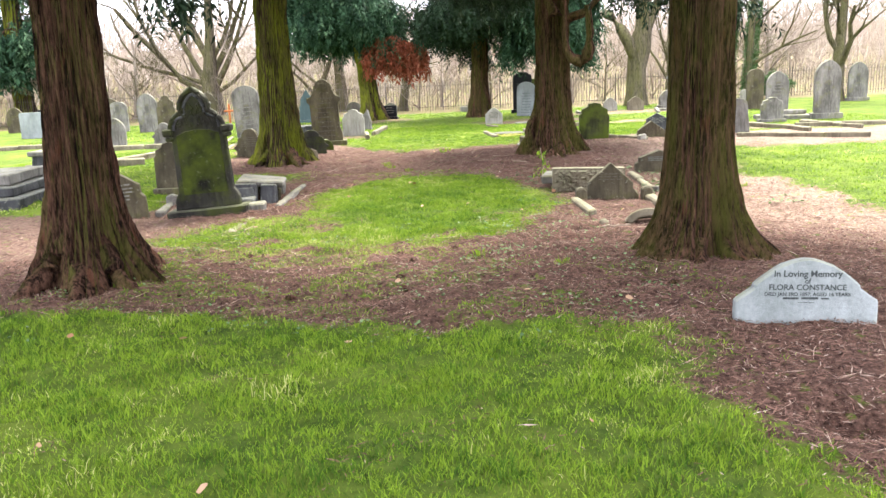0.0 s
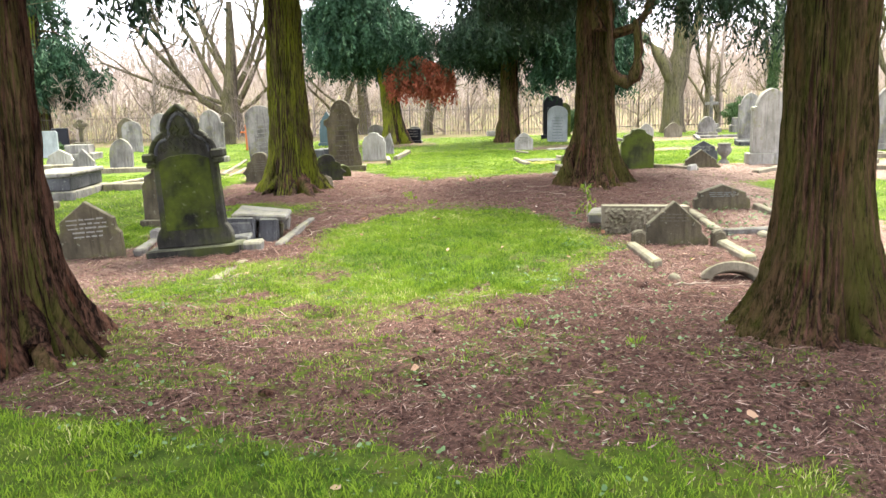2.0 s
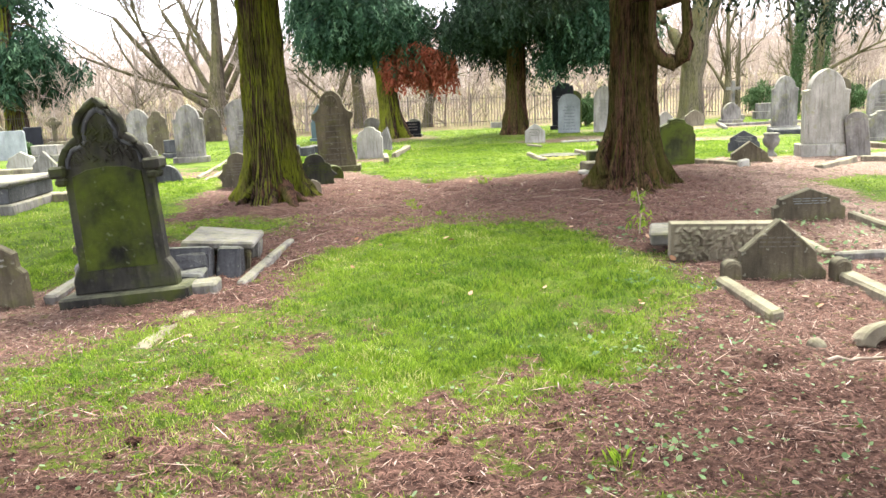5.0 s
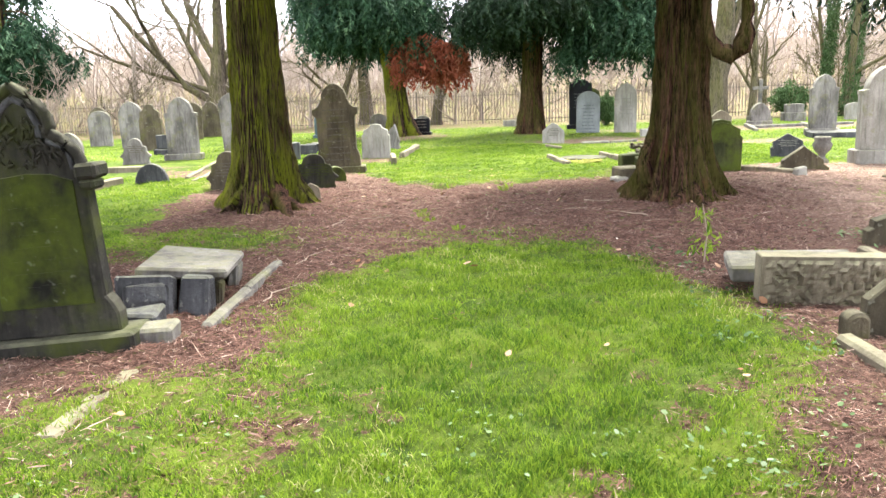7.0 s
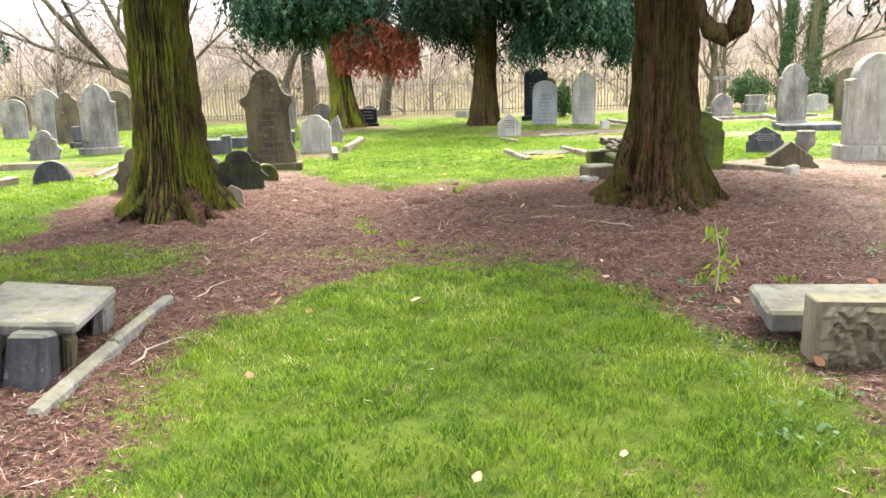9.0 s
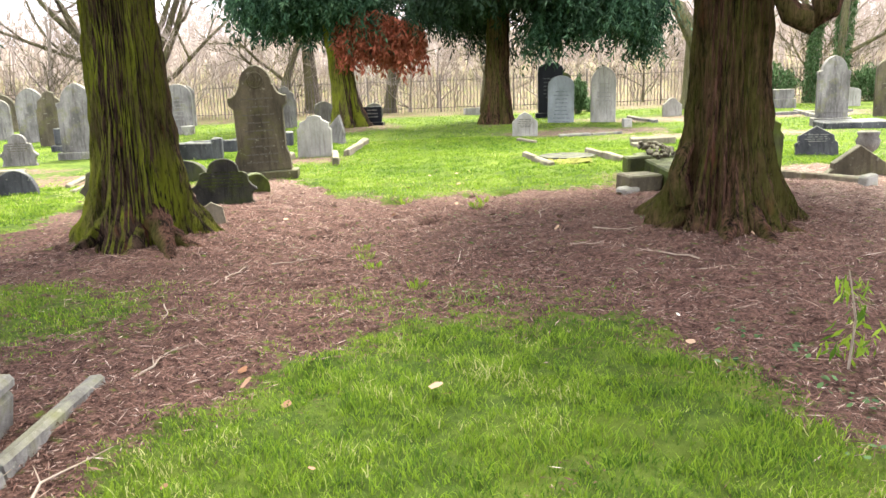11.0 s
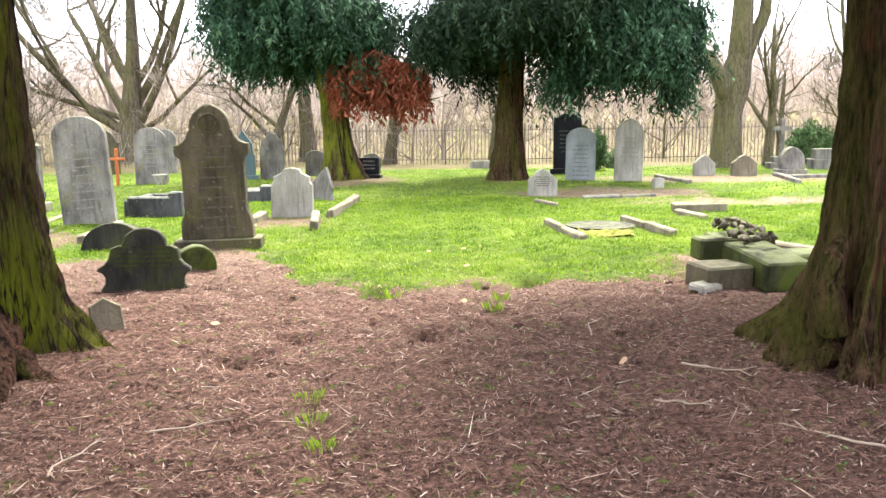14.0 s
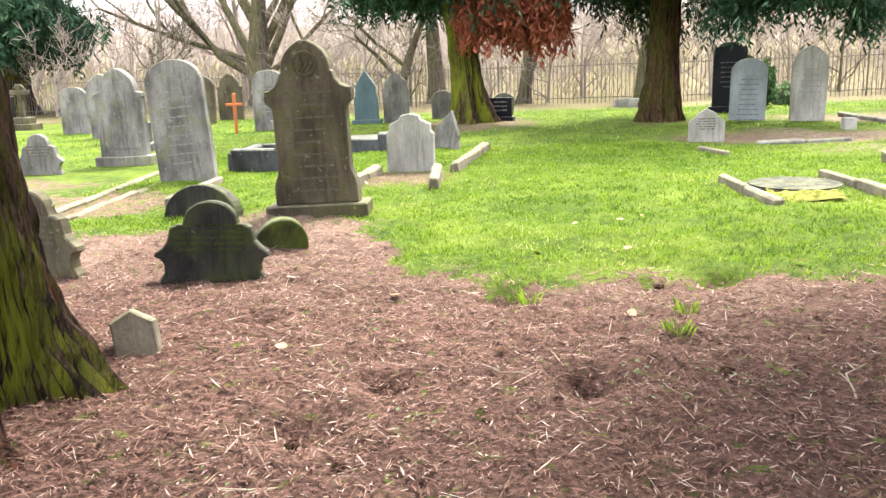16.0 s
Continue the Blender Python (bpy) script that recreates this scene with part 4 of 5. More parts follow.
# ---- trunks of the conifers ----
def conifer_trunk(x, y, r, rb, top, lean, mat, label, seed, segs=260, rings=110, flare=0.33, lobes=7, bend=0.0):
    e = thing("conifer", x, y, None, 0, label, "tree", "conifers")
    rr = random.Random(seed)
    lob = [(rr.randint(3, lobes + 3), rr.uniform(0, 6.28), rr.uniform(0.5, 1)) for _ in range(4)]
    zs = [-0.12 + (top + 0.12) * (i / rings) ** 1.7 for i in range(rings + 1)]
    V = []
    for z in zs:
        zz = max(z, 0)
        f = math.exp(-zz / flare)
        for k in range(segs):
            a = 2 * math.pi * k / segs
            lo = sum(c * math.cos(kk * a + ph + 0.5 * zz) for kk, ph, c in lob) / 3
            ca, sa = math.cos(a), math.sin(a)
            ridge = 0.55 * abs(noise.noise(Vector((ca * 4.2, sa * 4.2, z * 0.7 + seed)))) + 0.75 * abs(noise.noise(Vector((ca * 11, sa * 11, z * 1.0 + seed)))) + 0.6 * abs(noise.noise(Vector((ca * 25, sa * 25, z * 2.6 + seed))))
            rad = r * (1 - 0.035 * zz) + (rb - r) * f * (1 + 0.85 * lo) + r * 0.07 * lo * math.exp(-zz / 1.6)
            rad += r * 0.42 * (ridge - 0.36) * (0.6 + 0.7 * f) + 0.012 * noise.noise(Vector((ca * 22, sa * 22, z * 5))) + (0.012 + 0.1 * f) * r * 1.6 * noise.noise(Vector((ca * 7, sa * 7, z * 5.5 + seed)))
            V.append((lean * zz + bend * zz * zz + ca * rad, sa * rad, z))
    F = []
    for i in range(rings):
        for k in range(segs):
            k2 = (k + 1) % segs
            F.append((i * segs + k, i * segs + k2, (i + 1) * segs + k2, (i + 1) * segs + k))
    part("trunk", bulk("trunk", V, F, smooth=True), mat, e)
    return e


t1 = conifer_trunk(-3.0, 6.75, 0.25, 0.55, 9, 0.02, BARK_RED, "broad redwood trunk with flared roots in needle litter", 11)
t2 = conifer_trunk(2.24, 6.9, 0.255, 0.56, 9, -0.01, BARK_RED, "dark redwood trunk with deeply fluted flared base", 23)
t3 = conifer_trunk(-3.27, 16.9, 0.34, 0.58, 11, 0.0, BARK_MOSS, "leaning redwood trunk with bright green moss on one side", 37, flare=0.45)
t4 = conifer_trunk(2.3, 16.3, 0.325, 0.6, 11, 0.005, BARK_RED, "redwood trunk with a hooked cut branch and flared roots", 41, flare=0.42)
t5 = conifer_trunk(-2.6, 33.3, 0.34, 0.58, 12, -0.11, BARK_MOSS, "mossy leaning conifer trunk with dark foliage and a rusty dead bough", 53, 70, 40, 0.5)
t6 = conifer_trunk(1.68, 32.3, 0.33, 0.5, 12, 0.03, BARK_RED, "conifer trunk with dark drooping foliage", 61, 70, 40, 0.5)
t7 = conifer_trunk(-22.0, 44.0, 0.5, 0.7, 12, 0.0, BARK_MOSS, "mossy conifer trunk with a broad green crown", 67, 60, 30, 0.5)


def root(tree, mat, ex, ey, r0, seed):
    """A spreading root that runs down the trunk's foot into the litter; (ex, ey) is its end from the trunk's middle."""
    rr = random.Random(seed)
    d = Vector((ex, ey, 0))
    bow = Vector((-ey, ex, 0)) * rr.uniform(-0.12, 0.12)
    path = []
    for i in range(15):
        t = i / 14
        p = d * (0.12 + 0.88 * t) + bow * math.sin(math.pi * t) + Vector((rr.uniform(-0.012, 0.012), rr.uniform(-0.012, 0.012), 0))
        p.z = 0.5 * (1 - t) ** 2.0 - 0.07
        path.append((p, 0.85 * r0 * (1 - 0.8 * t) * rr.uniform(0.88, 1.12)))
    V, F = tube_arrays([path], 22)
    V = [tuple(Vector(v) + Vector((noise.noise(Vector(v) * 9), noise.noise(Vector(v) * 9 + Vector((7, 0, 0))), 0.6 * noise.noise(Vector(v) * 14))) * 0.035) for v in V]
    part("root", bulk("root", V, F, smooth=True), mat, tree)


for k, (tree, mat, ex, ey, r0) in enumerate(((t3, BARK_RED, 0.95, -0.75, 0.15), (t3, BARK_RED, 0.6, -1.15, 0.17), (t3, BARK_MOSS, 0.1, -1.0, 0.16), (t3, BARK_MOSS, -0.5, -0.75, 0.15),
                                             (t4, BARK_RED, -0.75, -0.15, 0.14), (t4, BARK_RED, -0.35, -0.9, 0.15), (t4, BARK_RED, 0.1, -1.0, 0.16), (t4, BARK_RED, 0.6, -0.75, 0.15),
                                             (t1, BARK_RED, -0.35, -0.95, 0.15), (t1, BARK_RED, 0.2, -1.0, 0.14), (t1, BARK_RED, 0.75, -0.65, 0.13), (t2, BARK_RED, -0.25, -0.75, 0.13), (t2, BARK_RED, 0.3, -0.7, 0.13))):
    root(tree, mat, ex, ey, r0, 700 + k)

# hooked branch of the fourth conifer
hook = [(Vector(p), r) for p, r in (((-0.12, -0.15, 3.0), 0.1), ((0.0, -0.36, 2.66), 0.11), ((0.25, -0.42, 2.54), 0.09), ((0.6, -0.42, 2.64), 0.085), ((0.82, -0.42, 2.9), 0.08), ((0.9, -0.42, 3.3), 0.07))]
part("hooked_branch", tubes("hooked_branch", [hook], 10), BARK_RED, t4)
hook = [(Vector(p) + Vector((-0.28, 0, -0.13)), r) for p, r in (((0.42, -0.45, 3.4), 0.05), ((0.47, -0.45, 2.75), 0.05), ((0.46, -0.46, 2.35), 0.055), ((0.5, -0.47, 2.08), 0.07), ((0.6, -0.47, 1.92), 0.1), ((0.74, -0.47, 1.87), 0.13), ((0.88, -0.47, 1.96), 0.13), ((0.94, -0.46, 2.12), 0.11), ((0.93, -0.46, 2.26), 0.06), ((0.95, -0.46, 2.36), 0.08), ((0.9, -0.46, 2.9), 0.06))]
part("hanging_loop_branch", tubes("hanging_loop_branch", [hook], 10), BARK_RED, t4, "dark sawn branch curled into a loop")
burl = [(Vector(p), r) for p, r in (((-0.42, -0.2, 0.2), 0.1), ((-0.5, -0.22, 0.42), 0.1), ((-0.47, -0.2, 0.6), 0.07), ((-0.38, -0.15, 0.72), 0.04))]
part("burl", tubes("burl", [burl], 9), BARK_RED, t4)


# ---- conifer foliage ----
def fronds(starts, length, spread_, leaf, per, seed, droop=1.0):
    """Hanging sprays: from each start a drooping stem with flat leaflets on both sides. Arrays of verts, faces, rnd."""
    g = np.random.default_rng(seed)
    N = len(starts)
    S = np.asarray(starts, np.float32)
    az = g.uniform(0, 2 * np.pi, N)
    out = np.stack([np.cos(az), np.sin(az), np.zeros(N)], -1)
    L = length * g.uniform(0.5, 1.3, N)
    shade = g.uniform(0, 1, N)
    V, R = [], []
    for k in range(per):
        t = (k + g.uniform(0, 1, N)) / per
        c = S + out * (spread_ * L * t)[:, None] + np.stack([np.zeros(N), np.zeros(N), -droop * L * t ** 1.3], -1)
        d = g.normal(0, 1, (N, 3))
        d[:, 2] = -np.abs(d[:, 2]) * 0.9 - 0.6
        d /= np.linalg.norm(d, axis=1)[:, None]
        s = np.cross(d, g.normal(0, 1, (N, 3)))
        s /= np.linalg.norm(s, axis=1)[:, None] + 1e-6
        ln = leaf * g.uniform(0.6, 1.4, N)
        wd = ln * g.uniform(0.07, 0.16, N)
        V.append(np.stack([c, c + d * (ln * 0.5)[:, None] + s * wd[:, None], c + d * ln[:, None], c + d * (ln * 0.5)[:, None] - s * wd[:, None]], 1))
        R.append(np.repeat(np.clip(0.95 * shade + g.uniform(-0.15, 0.2, N), 0, 1)[:, None], 4, 1))
    V = np.concatenate(V).reshape(-1, 3)
    R = np.concatenate(R).ravel()
    return V, np.arange(len(V)).reshape(-1, 4), R


def crown(parent, name, mat, seed, cx, cy, radius, z_low, z_top, count, length=0.7, leaf=0.13, per=14, skirt=0.5, label="", low_mid=0.8, clumps=60):
    """A crown of drooping boughs: clumps of sprays on a cone, with a hanging skirt and gaps between boughs."""
    g = np.random.default_rng(seed)
    az = g.uniform(0, 2 * np.pi, clumps)
    hh = g.uniform(0, 1, clumps) ** 1.5
    hh[: int(clumps * skirt)] = g.uniform(0, 0.12, int(clumps * skirt))
    rad = radius * (1 - hh) ** 0.8 * np.sqrt(g.uniform(0.12, 1, clumps))
    lowz = z_low + low_mid * (1 - rad / radius).clip(0, 1)
    cz = lowz + hh * (z_top - z_low) + g.uniform(-0.45, 1.2, clumps)
    ctr = np.stack([cx + rad * np.cos(az), cy + rad * np.sin(az), cz], -1)
    pick = g.integers(0, clumps, count)
    size = radius * 0.14
    starts = ctr[pick] + g.normal(0, 1, (count, 3)) * (size, size, size * 0.45)
    starts[:, 2] += length * 0.8
    V, F, R = fronds(starts, length, 0.5, leaf, per, seed + 1)
    part(name, bulk(name, V, F, R), mat, parent, label)
    paths = []
    for i in range(0, clumps, 2):
        p = Vector(ctr[i]) + Vector((0, 0, length))
        q = Vector((cx * 0.3, cy * 0.3, p.z + 0.6))
        paths.append([(q, 0.06), (q.lerp(p, 0.55) + Vector((0, 0, 0.25)), 0.035), (p, 0.012)])
    part("boughs", tubes("boughs", paths, 5), BARK_RED, parent)["kind"] = "stuff"


crown(t5, "crown", CONIFER, 5, -1.2, 0, 2.2, 2.75, 10, 5600, 0.8, 0.17, 26, low_mid=0.5, clumps=80)
crown(t6, "crown", CONIFER_DARK, 6, 0.4, -0.2, 2.7, 2.3, 10, 5600, 0.8, 0.17, 26, low_mid=0.9, clumps=95)
crown(t6, "outer_foliage", CONIFER, 16, 2.6, -1.0, 1.7, 2.2, 5, 2200, 0.9, 0.17, 26, label="paler outer drooping sprays", clumps=36)
crown(t7, "crown", CONIFER, 7, 0, 0, 2.9, 1.9, 12, 3600, 0.9, 0.3, 14, low_mid=0.3, clumps=110)
crown(t4, "crown", CONIFER_DARK, 8, 1.0, 0.9, 3.2, 2.8, 10, 5600, 0.6, 0.14, 20, clumps=80)
crown(t3, "crown", CONIFER_DARK, 9, -0.8, 0.0, 3.4, 4.7, 10, 3600, 0.7, 0.4, 8, clumps=110)
crown(t1, "crown", CONIFER_DARK, 10, 0, 0, 3.4, 4.3, 9, 3600, 0.7, 0.4, 8, clumps=110)
crown(t2, "crown", CONIFER_DARK, 12, 0, 0, 3.4, 4.3, 9, 3600, 0.7, 0.4, 8, clumps=110)
g = np.random.default_rng(3)
starts = np.stack([g.uniform(0.2, 2.3, 700), g.uniform(-1.3, 0.0, 700), g.uniform(2.7, 3.3, 700)], -1)
starts[:, 2] -= 0.25 * (starts[:, 0] - 1.0).clip(0)
starts[:350, 0] -= 0.4
starts[:350, 2] -= 0.2
V, F, R = fronds(starts, 0.8, 0.15, 0.2, 16, 31)
part("dead_foliage", bulk("dead_foliage", V, F, R), DEAD, t5, "rusty red dead hanging foliage")
starts = np.stack([g.normal(0.75, 0.16, 90), g.normal(0.6, 0.2, 90), g.uniform(2.3, 2.9, 90)], -1)
V, F, R = fronds(starts, 0.35, 0.3, 0.09, 14, 32)
part("hanging_spray", bulk("hanging_spray", V, F, R), CONIFER_DARK, t1, "low hanging dark spray")


# ---- bare trees ----
def limb(paths, p, d, length, r, depth, rr, wild=0.35, up=0.12, split=3, twig_min=0.006):
    pts = [(p.copy(), r)]
    n_ = 4
    for i in range(n_):
        d = (d + Vector((rr.gauss(0, wild), rr.gauss(0, wild), rr.gauss(0, wild) * 0.6 + up)) * 0.5).normalized()
        p = p + d * length / n_
        pts.append((p.copy(), max(twig_min, r * (1 - 0.6 * (i + 1) / n_))))
    paths.append(pts)
    if depth > 0:
        for k in range(split + (rr.random() < 0.5)):
            q, qr = pts[rr.randint(1 if depth < 3 else 2, n_)]
            dd = (d + Vector((rr.gauss(0, 0.75), rr.gauss(0, 0.75), rr.gauss(0.15, 0.45)))).normalized()
            limb(paths, q, dd, length * rr.uniform(0.5, 0.8), qr * rr.uniform(0.5, 0.75), depth - 1, rr, wild, up, split, twig_min)


def bare_tree(x, y, h, r, seed, label, mat=BARK_FAR, lean=(0, 0), depth=4, split=3, limbs=5, clear=0.25, spread_=0.7, twig=0.008, name="bare_tree", group="bare trees"):
    rr = random.Random(seed)
    e = thing(name, x, y, None, 0, label, "tree", group)
    trunk, p = [], Vector((0, 0, -0.15))
    d = Vector((lean[0], lean[1], 1)).normalized()
    for i in range(9):
        trunk.append((p.copy(), r * (1.35 if i == 0 else 1.0 - 0.085 * i)))
        d = (d + Vector((rr.gauss(0, 0.05), rr.gauss(0, 0.05), 0.03))).normalized()
        p = p + d * h * 0.62 / 8
    part("trunk", tubes("trunk", [trunk], 10), mat, e)
    for k in range(limbs):
        i = min(8, max(1, int(8 * (clear + (1 - clear) * k / max(1, limbs - 1)))))
        a = rr.uniform(0, 6.28)
        dd = Vector((math.cos(a) * spread_, math.sin(a) * spread_ * 0.6, rr.uniform(0.35, 0.9))).normalized()
        paths = []
        limb(paths, trunk[i][0], dd, h * rr.uniform(0.28, 0.42), trunk[i][1] * 0.6, depth - 1, rr, twig_min=twig, split=split)
        part("branch", tubes("branch", paths, 4), mat, e)
    return e


# the great spreading tree behind the graves
e = thing("spreading_tree", -12.3, 45.5, None, 0, "great bare tree with long low limbs and mossy bark", "tree", "bare trees")
rr = random.Random(77)
part("trunk", tubes("trunk", [[(Vector((0, 0, -0.2)), 0.75), (Vector((0, 0, 0.6)), 0.55), (Vector((-0.1, 0, 1.5)), 0.5), (Vector((-0.05, 0, 2.4)), 0.4), (Vector((0.1, 0, 4)), 0.28), (Vector((0.2, 0, 7)), 0.15)]], 14), BARK_GREY, e)
for p0, d, L, r in (((-0.2, 0, 1.1), (-1, -0.1, 0.55), 6.5, 0.24), ((-0.2, 0, 1.5), (-0.8, 0.2, 1.0), 6.0, 0.22), ((0, 0, 2.0), (-0.35, 0, 1), 6.5, 0.2), ((0.2, 0, 1.5), (0.7, -0.1, 0.9), 5.5, 0.2),
                    ((0.1, 0, 2.2), (0.3, 0.1, 1), 6.5, 0.2), ((0.2, 0, 1.2), (1, 0, 0.5), 4.5, 0.15), ((0.1, 0, 3), (0.6, 0, 0.9), 5, 0.16), ((-0.1, 0, 3), (-0.6, 0, 0.9), 5, 0.16), ((-0.3, 0, 1.7), (-1, 0.3, 0.3), 7.5, 0.16)):
    paths = []
    limb(paths, Vector(p0), Vector(d).normalized(), L, r, 5, rr, 0.3, 0.13, 3, 0.009)
    part("limb", tubes("limb", paths, 4), BARK_GREY, e)

# pollarded trunk with one heavy arm
e = thing("pollarded_tree", 9.0, 37.0, None, 0, "thick pollarded trunk with a heavy arm sawn short", "tree", "bare trees")
part("trunk", tubes("trunk", [[(Vector((0, 0, -0.2)), 0.62), (Vector((0, 0, 0.5)), 0.47), (Vector((0, 0, 1.6)), 0.42), (Vector((0.15, 0, 2.6)), 0.5), (Vector((0.3, 0, 3.4)), 0.36), (Vector((0.35, 0, 5.0)), 0.3), (Vector((0.3, 0, 7.0)), 0.22)]], 16), BARK_GREY, e)
part("arm", tubes("arm", [[(Vector((0.05, -0.1, 1.9)), 0.3), (Vector((-0.35, -0.15, 2.7)), 0.27), (Vector((-0.75, -0.15, 3.4)), 0.24), (Vector((-1.2, -0.1, 3.95)), 0.22), (Vector((-1.5, -0.1, 4.1)), 0.2)]], 12), BARK_GREY, e)
part("arm", tubes("arm", [[(Vector((0.25, 0, 2.7)), 0.25), (Vector((0.55, 0, 3.6)), 0.22), (Vector((1.0, 0, 4.6)), 0.18), (Vector((1.2, 0, 6.5)), 0.12)]], 12), BARK_GREY, e)

bare_tree(10.6, 37.6, 7.5, 0.17, 101, "slim bare trunk beside the pollard", BARK_GREY, depth=3)
bare_tree(11.3, 38.4, 5.0, 0.14, 102, "slim forked bare trunk", BARK_GREY, depth=3)
bare_tree(-5.1, 44.6, 12, 0.34, 103, "straight grey leaning trunk", BARK_GREY, (-0.08, 0), depth=3, clear=0.6)
bare_tree(-6.6, 43.2, 7, 0.22, 104, "curved mossy trunk leaning over", BARK_GREY, (0.35, 0), depth=4)
bare_tree(-1.75, 42.0, 6.5, 0.26, 105, "slim mossy tree with fine twigs", BARK_GREY, (0.08, 0), depth=4, clear=0.35)
bare_tree(1.9, 39.6, 6.5, 0.16, 106, "slim mossy tree beside the railings", BARK_GREY, depth=4, clear=0.4)
bare_tree(16.4, 33.6, 9, 0.3, 107, "bare tree with spreading boughs", BARK_GREY, depth=4, clear=0.25, limbs=7)
bare_tree(-3.9, 45.0, 6.0, 0.12, 108, "slim bare tree among the shrubs", depth=4)
bare_tree(5.2, 45.0, 6.5, 0.13, 109, "slim bare tree behind the railings", depth=4)
bare_tree(12.8, 43.0, 8, 0.16, 110, "bare tree behind the railings", depth=4)
bare_tree(17.2, 43.0, 8, 0.16, 111, "bare tree behind the railings", depth=4)
bare_tree(-13.5, 47.0, 8, 0.2, 112, "bare tree with fine drooping twigs", depth=4)
bare_tree(-16.5, 45.0, 7, 0.16, 113, "bare tree with wide drooping boughs", depth=4, spread_=1.0)
bare_tree(0.3, 44.5, 4.5, 0.08, 114, "bare many-stemmed shrub on the wooded bank", depth=4, clear=0.05, limbs=8, spread_=0.9, name="bare_shrub")
bare_tree(-0.9, 42.2, 3.6, 0.07, 115, "bare many-stemmed shrub by the railings", depth=4, clear=0.02, limbs=9, spread_=1.0, name="bare_shrub")
bare_tree(7.0, 42.5, 4.0, 0.07, 116, "bare many-stemmed shrub behind the railings", depth=4, clear=0.05, limbs=8, name="bare_shrub")
bare_tree(14.5, 40.0, 4.5, 0.1, 117, "bare thorny shrub near the railings", BARK_GREY, depth=4, clear=0.1, limbs=8, name="bare_shrub")
bare_tree(-7.6, 43.5, 5, 0.09, 118, "bare arching shrub beside the railings", depth=4, clear=0.05, limbs=9, spread_=1.1, name="bare_shrub")
for k, sx in enumerate((-19.5, -15.8, -10.2, -5.8, -3.0, 2.9, 4.6, 8.9, 11.6, 16.2, 18.6)):
    bare_tree(sx, 42.6 + 0.7 * (k % 3), 3.6 + 0.5 * (k % 4), 0.06, 150 + k, "bare many-stemmed shrub behind the railings", BARK_GREY if k % 2 else BARK_FAR, depth=4, clear=0.04, limbs=9, spread_=1.1, name="bare_shrub")

# ivy-clad trunks
for k, (ix, iy, ir) in enumerate(((14.3, 37.8, 0.2), (13.6, 38.4, 0.12))):
    e = bare_tree(ix, iy, 11, ir, 130 + k, "bare trunk wrapped in dark ivy", BARK_GREY, (0.06, 0), depth=4, clear=0.35)
    g = np.random.default_rng(60 + k)
    zz = g.uniform(0, 6, 2600)
    aa = g.uniform(0, 6.28, 2600)
    rad = ir * 1.0 + g.uniform(0, 0.1, 2600)
    V, F, R = fronds(np.stack([0.06 * zz + rad * np.cos(aa), rad * np.sin(aa), zz], -1), 0.15, 0.5, 0.13, 3, 70 + k)
    part("ivy", bulk("ivy", V, F, R), IVY, e, "dark green ivy leaves")


# evergreen bushes
def bush(x, y, w, h, seed, label, mat=IVY, count=1500):
    e = thing("evergreen_bush", x, y, None, 0, label, "bush", "bushes")
    g = np.random.default_rng(seed)
    d = g.normal(0, 1, (count, 3))
    d /= np.linalg.norm(d, axis=1)[:, None]
    lump = 0.7 + 0.3 * np.sin(d[:, 0] * 7 + seed) * np.cos(d[:, 2] * 6)
    p = d * (w / 2, w / 2, h / 2) * (g.uniform(0.3, 1, count) ** 0.4 * lump)[:, None] + (0, 0, h * 0.5)
    V, F, R = fronds(p, 0.15, 0.6, 0.11, 6, seed)
    V[:, 2] = np.maximum(V[:, 2], 0.01)
    part("leaves", bulk("leaves", V, F, R), mat, e)
    part("stems", tubes("stems", [[(Vector((0, 0, -0.05)), 0.03), (Vector((g.normal(0, w * 0.2), g.normal(0, w * 0.2), h * 0.7)), 0.008)] for _ in range(9)], 5), TWIG, e)


bush(4.75, 36.4, 0.9, 1.4, 201, "clipped dark evergreen bush behind headstones")
bush(5.6, 37.5, 0.9, 0.7, 202, "low green bush near the railings", WEED)
bush(12.4, 38.5, 2.0, 1.6, 203, "dark evergreen shrub near the railings")
bush(15.8, 38.2, 2.0, 1.5, 204, "dark evergreen shrub beneath ivy trunks")
bush(-16.3, 33.6, 0.9, 0.7, 205, "low dark bush among far graves")


# ---- iron railings ----
def railing_y(x):
    return 41.2 - 0.05 * x + 0.012 * max(0, -x - 4) ** 2 * 0.3


bar_me = bulk("bar", *tube_arrays([[(Vector((0, 0, -0.1)), 0.013), (Vector((0, 0, 1.32)), 0.013), (Vector((0, 0, 1.42)), 0.003)]], 5))
bar_me.materials.append(IRON)
fence = thing("railings", 0, 41, 0, 0, "dark iron bar railings along the far boundary", "fence", kind="structure")
rest = []
for i in range(470):
    x = -34 + i * 0.13
    y = railing_y(x)
    z = float(height(x, y))
    if -14 < x < 24:
        ob = new("bar", bar_me)
        ob.parent = fence
        ob.location = (x, y - 41, z)
    else:
        rest.append([(Vector((x, y - 41, z - 0.1)), 0.013), (Vector((x, y - 41, z + 1.4)), 0.008)])
part("far_bars", tubes("far_bars", rest, 4), IRON, fence)["kind"] = "stuff"
for up in (0.18, 1.22):
    part("rail", tubes("rail", [[(Vector((x, railing_y(x) - 41, float(height(x, railing_y(x))) + up)), 0.018) for x in np.arange(-34, 27.1, 1.0)]], 4), IRON, fence)
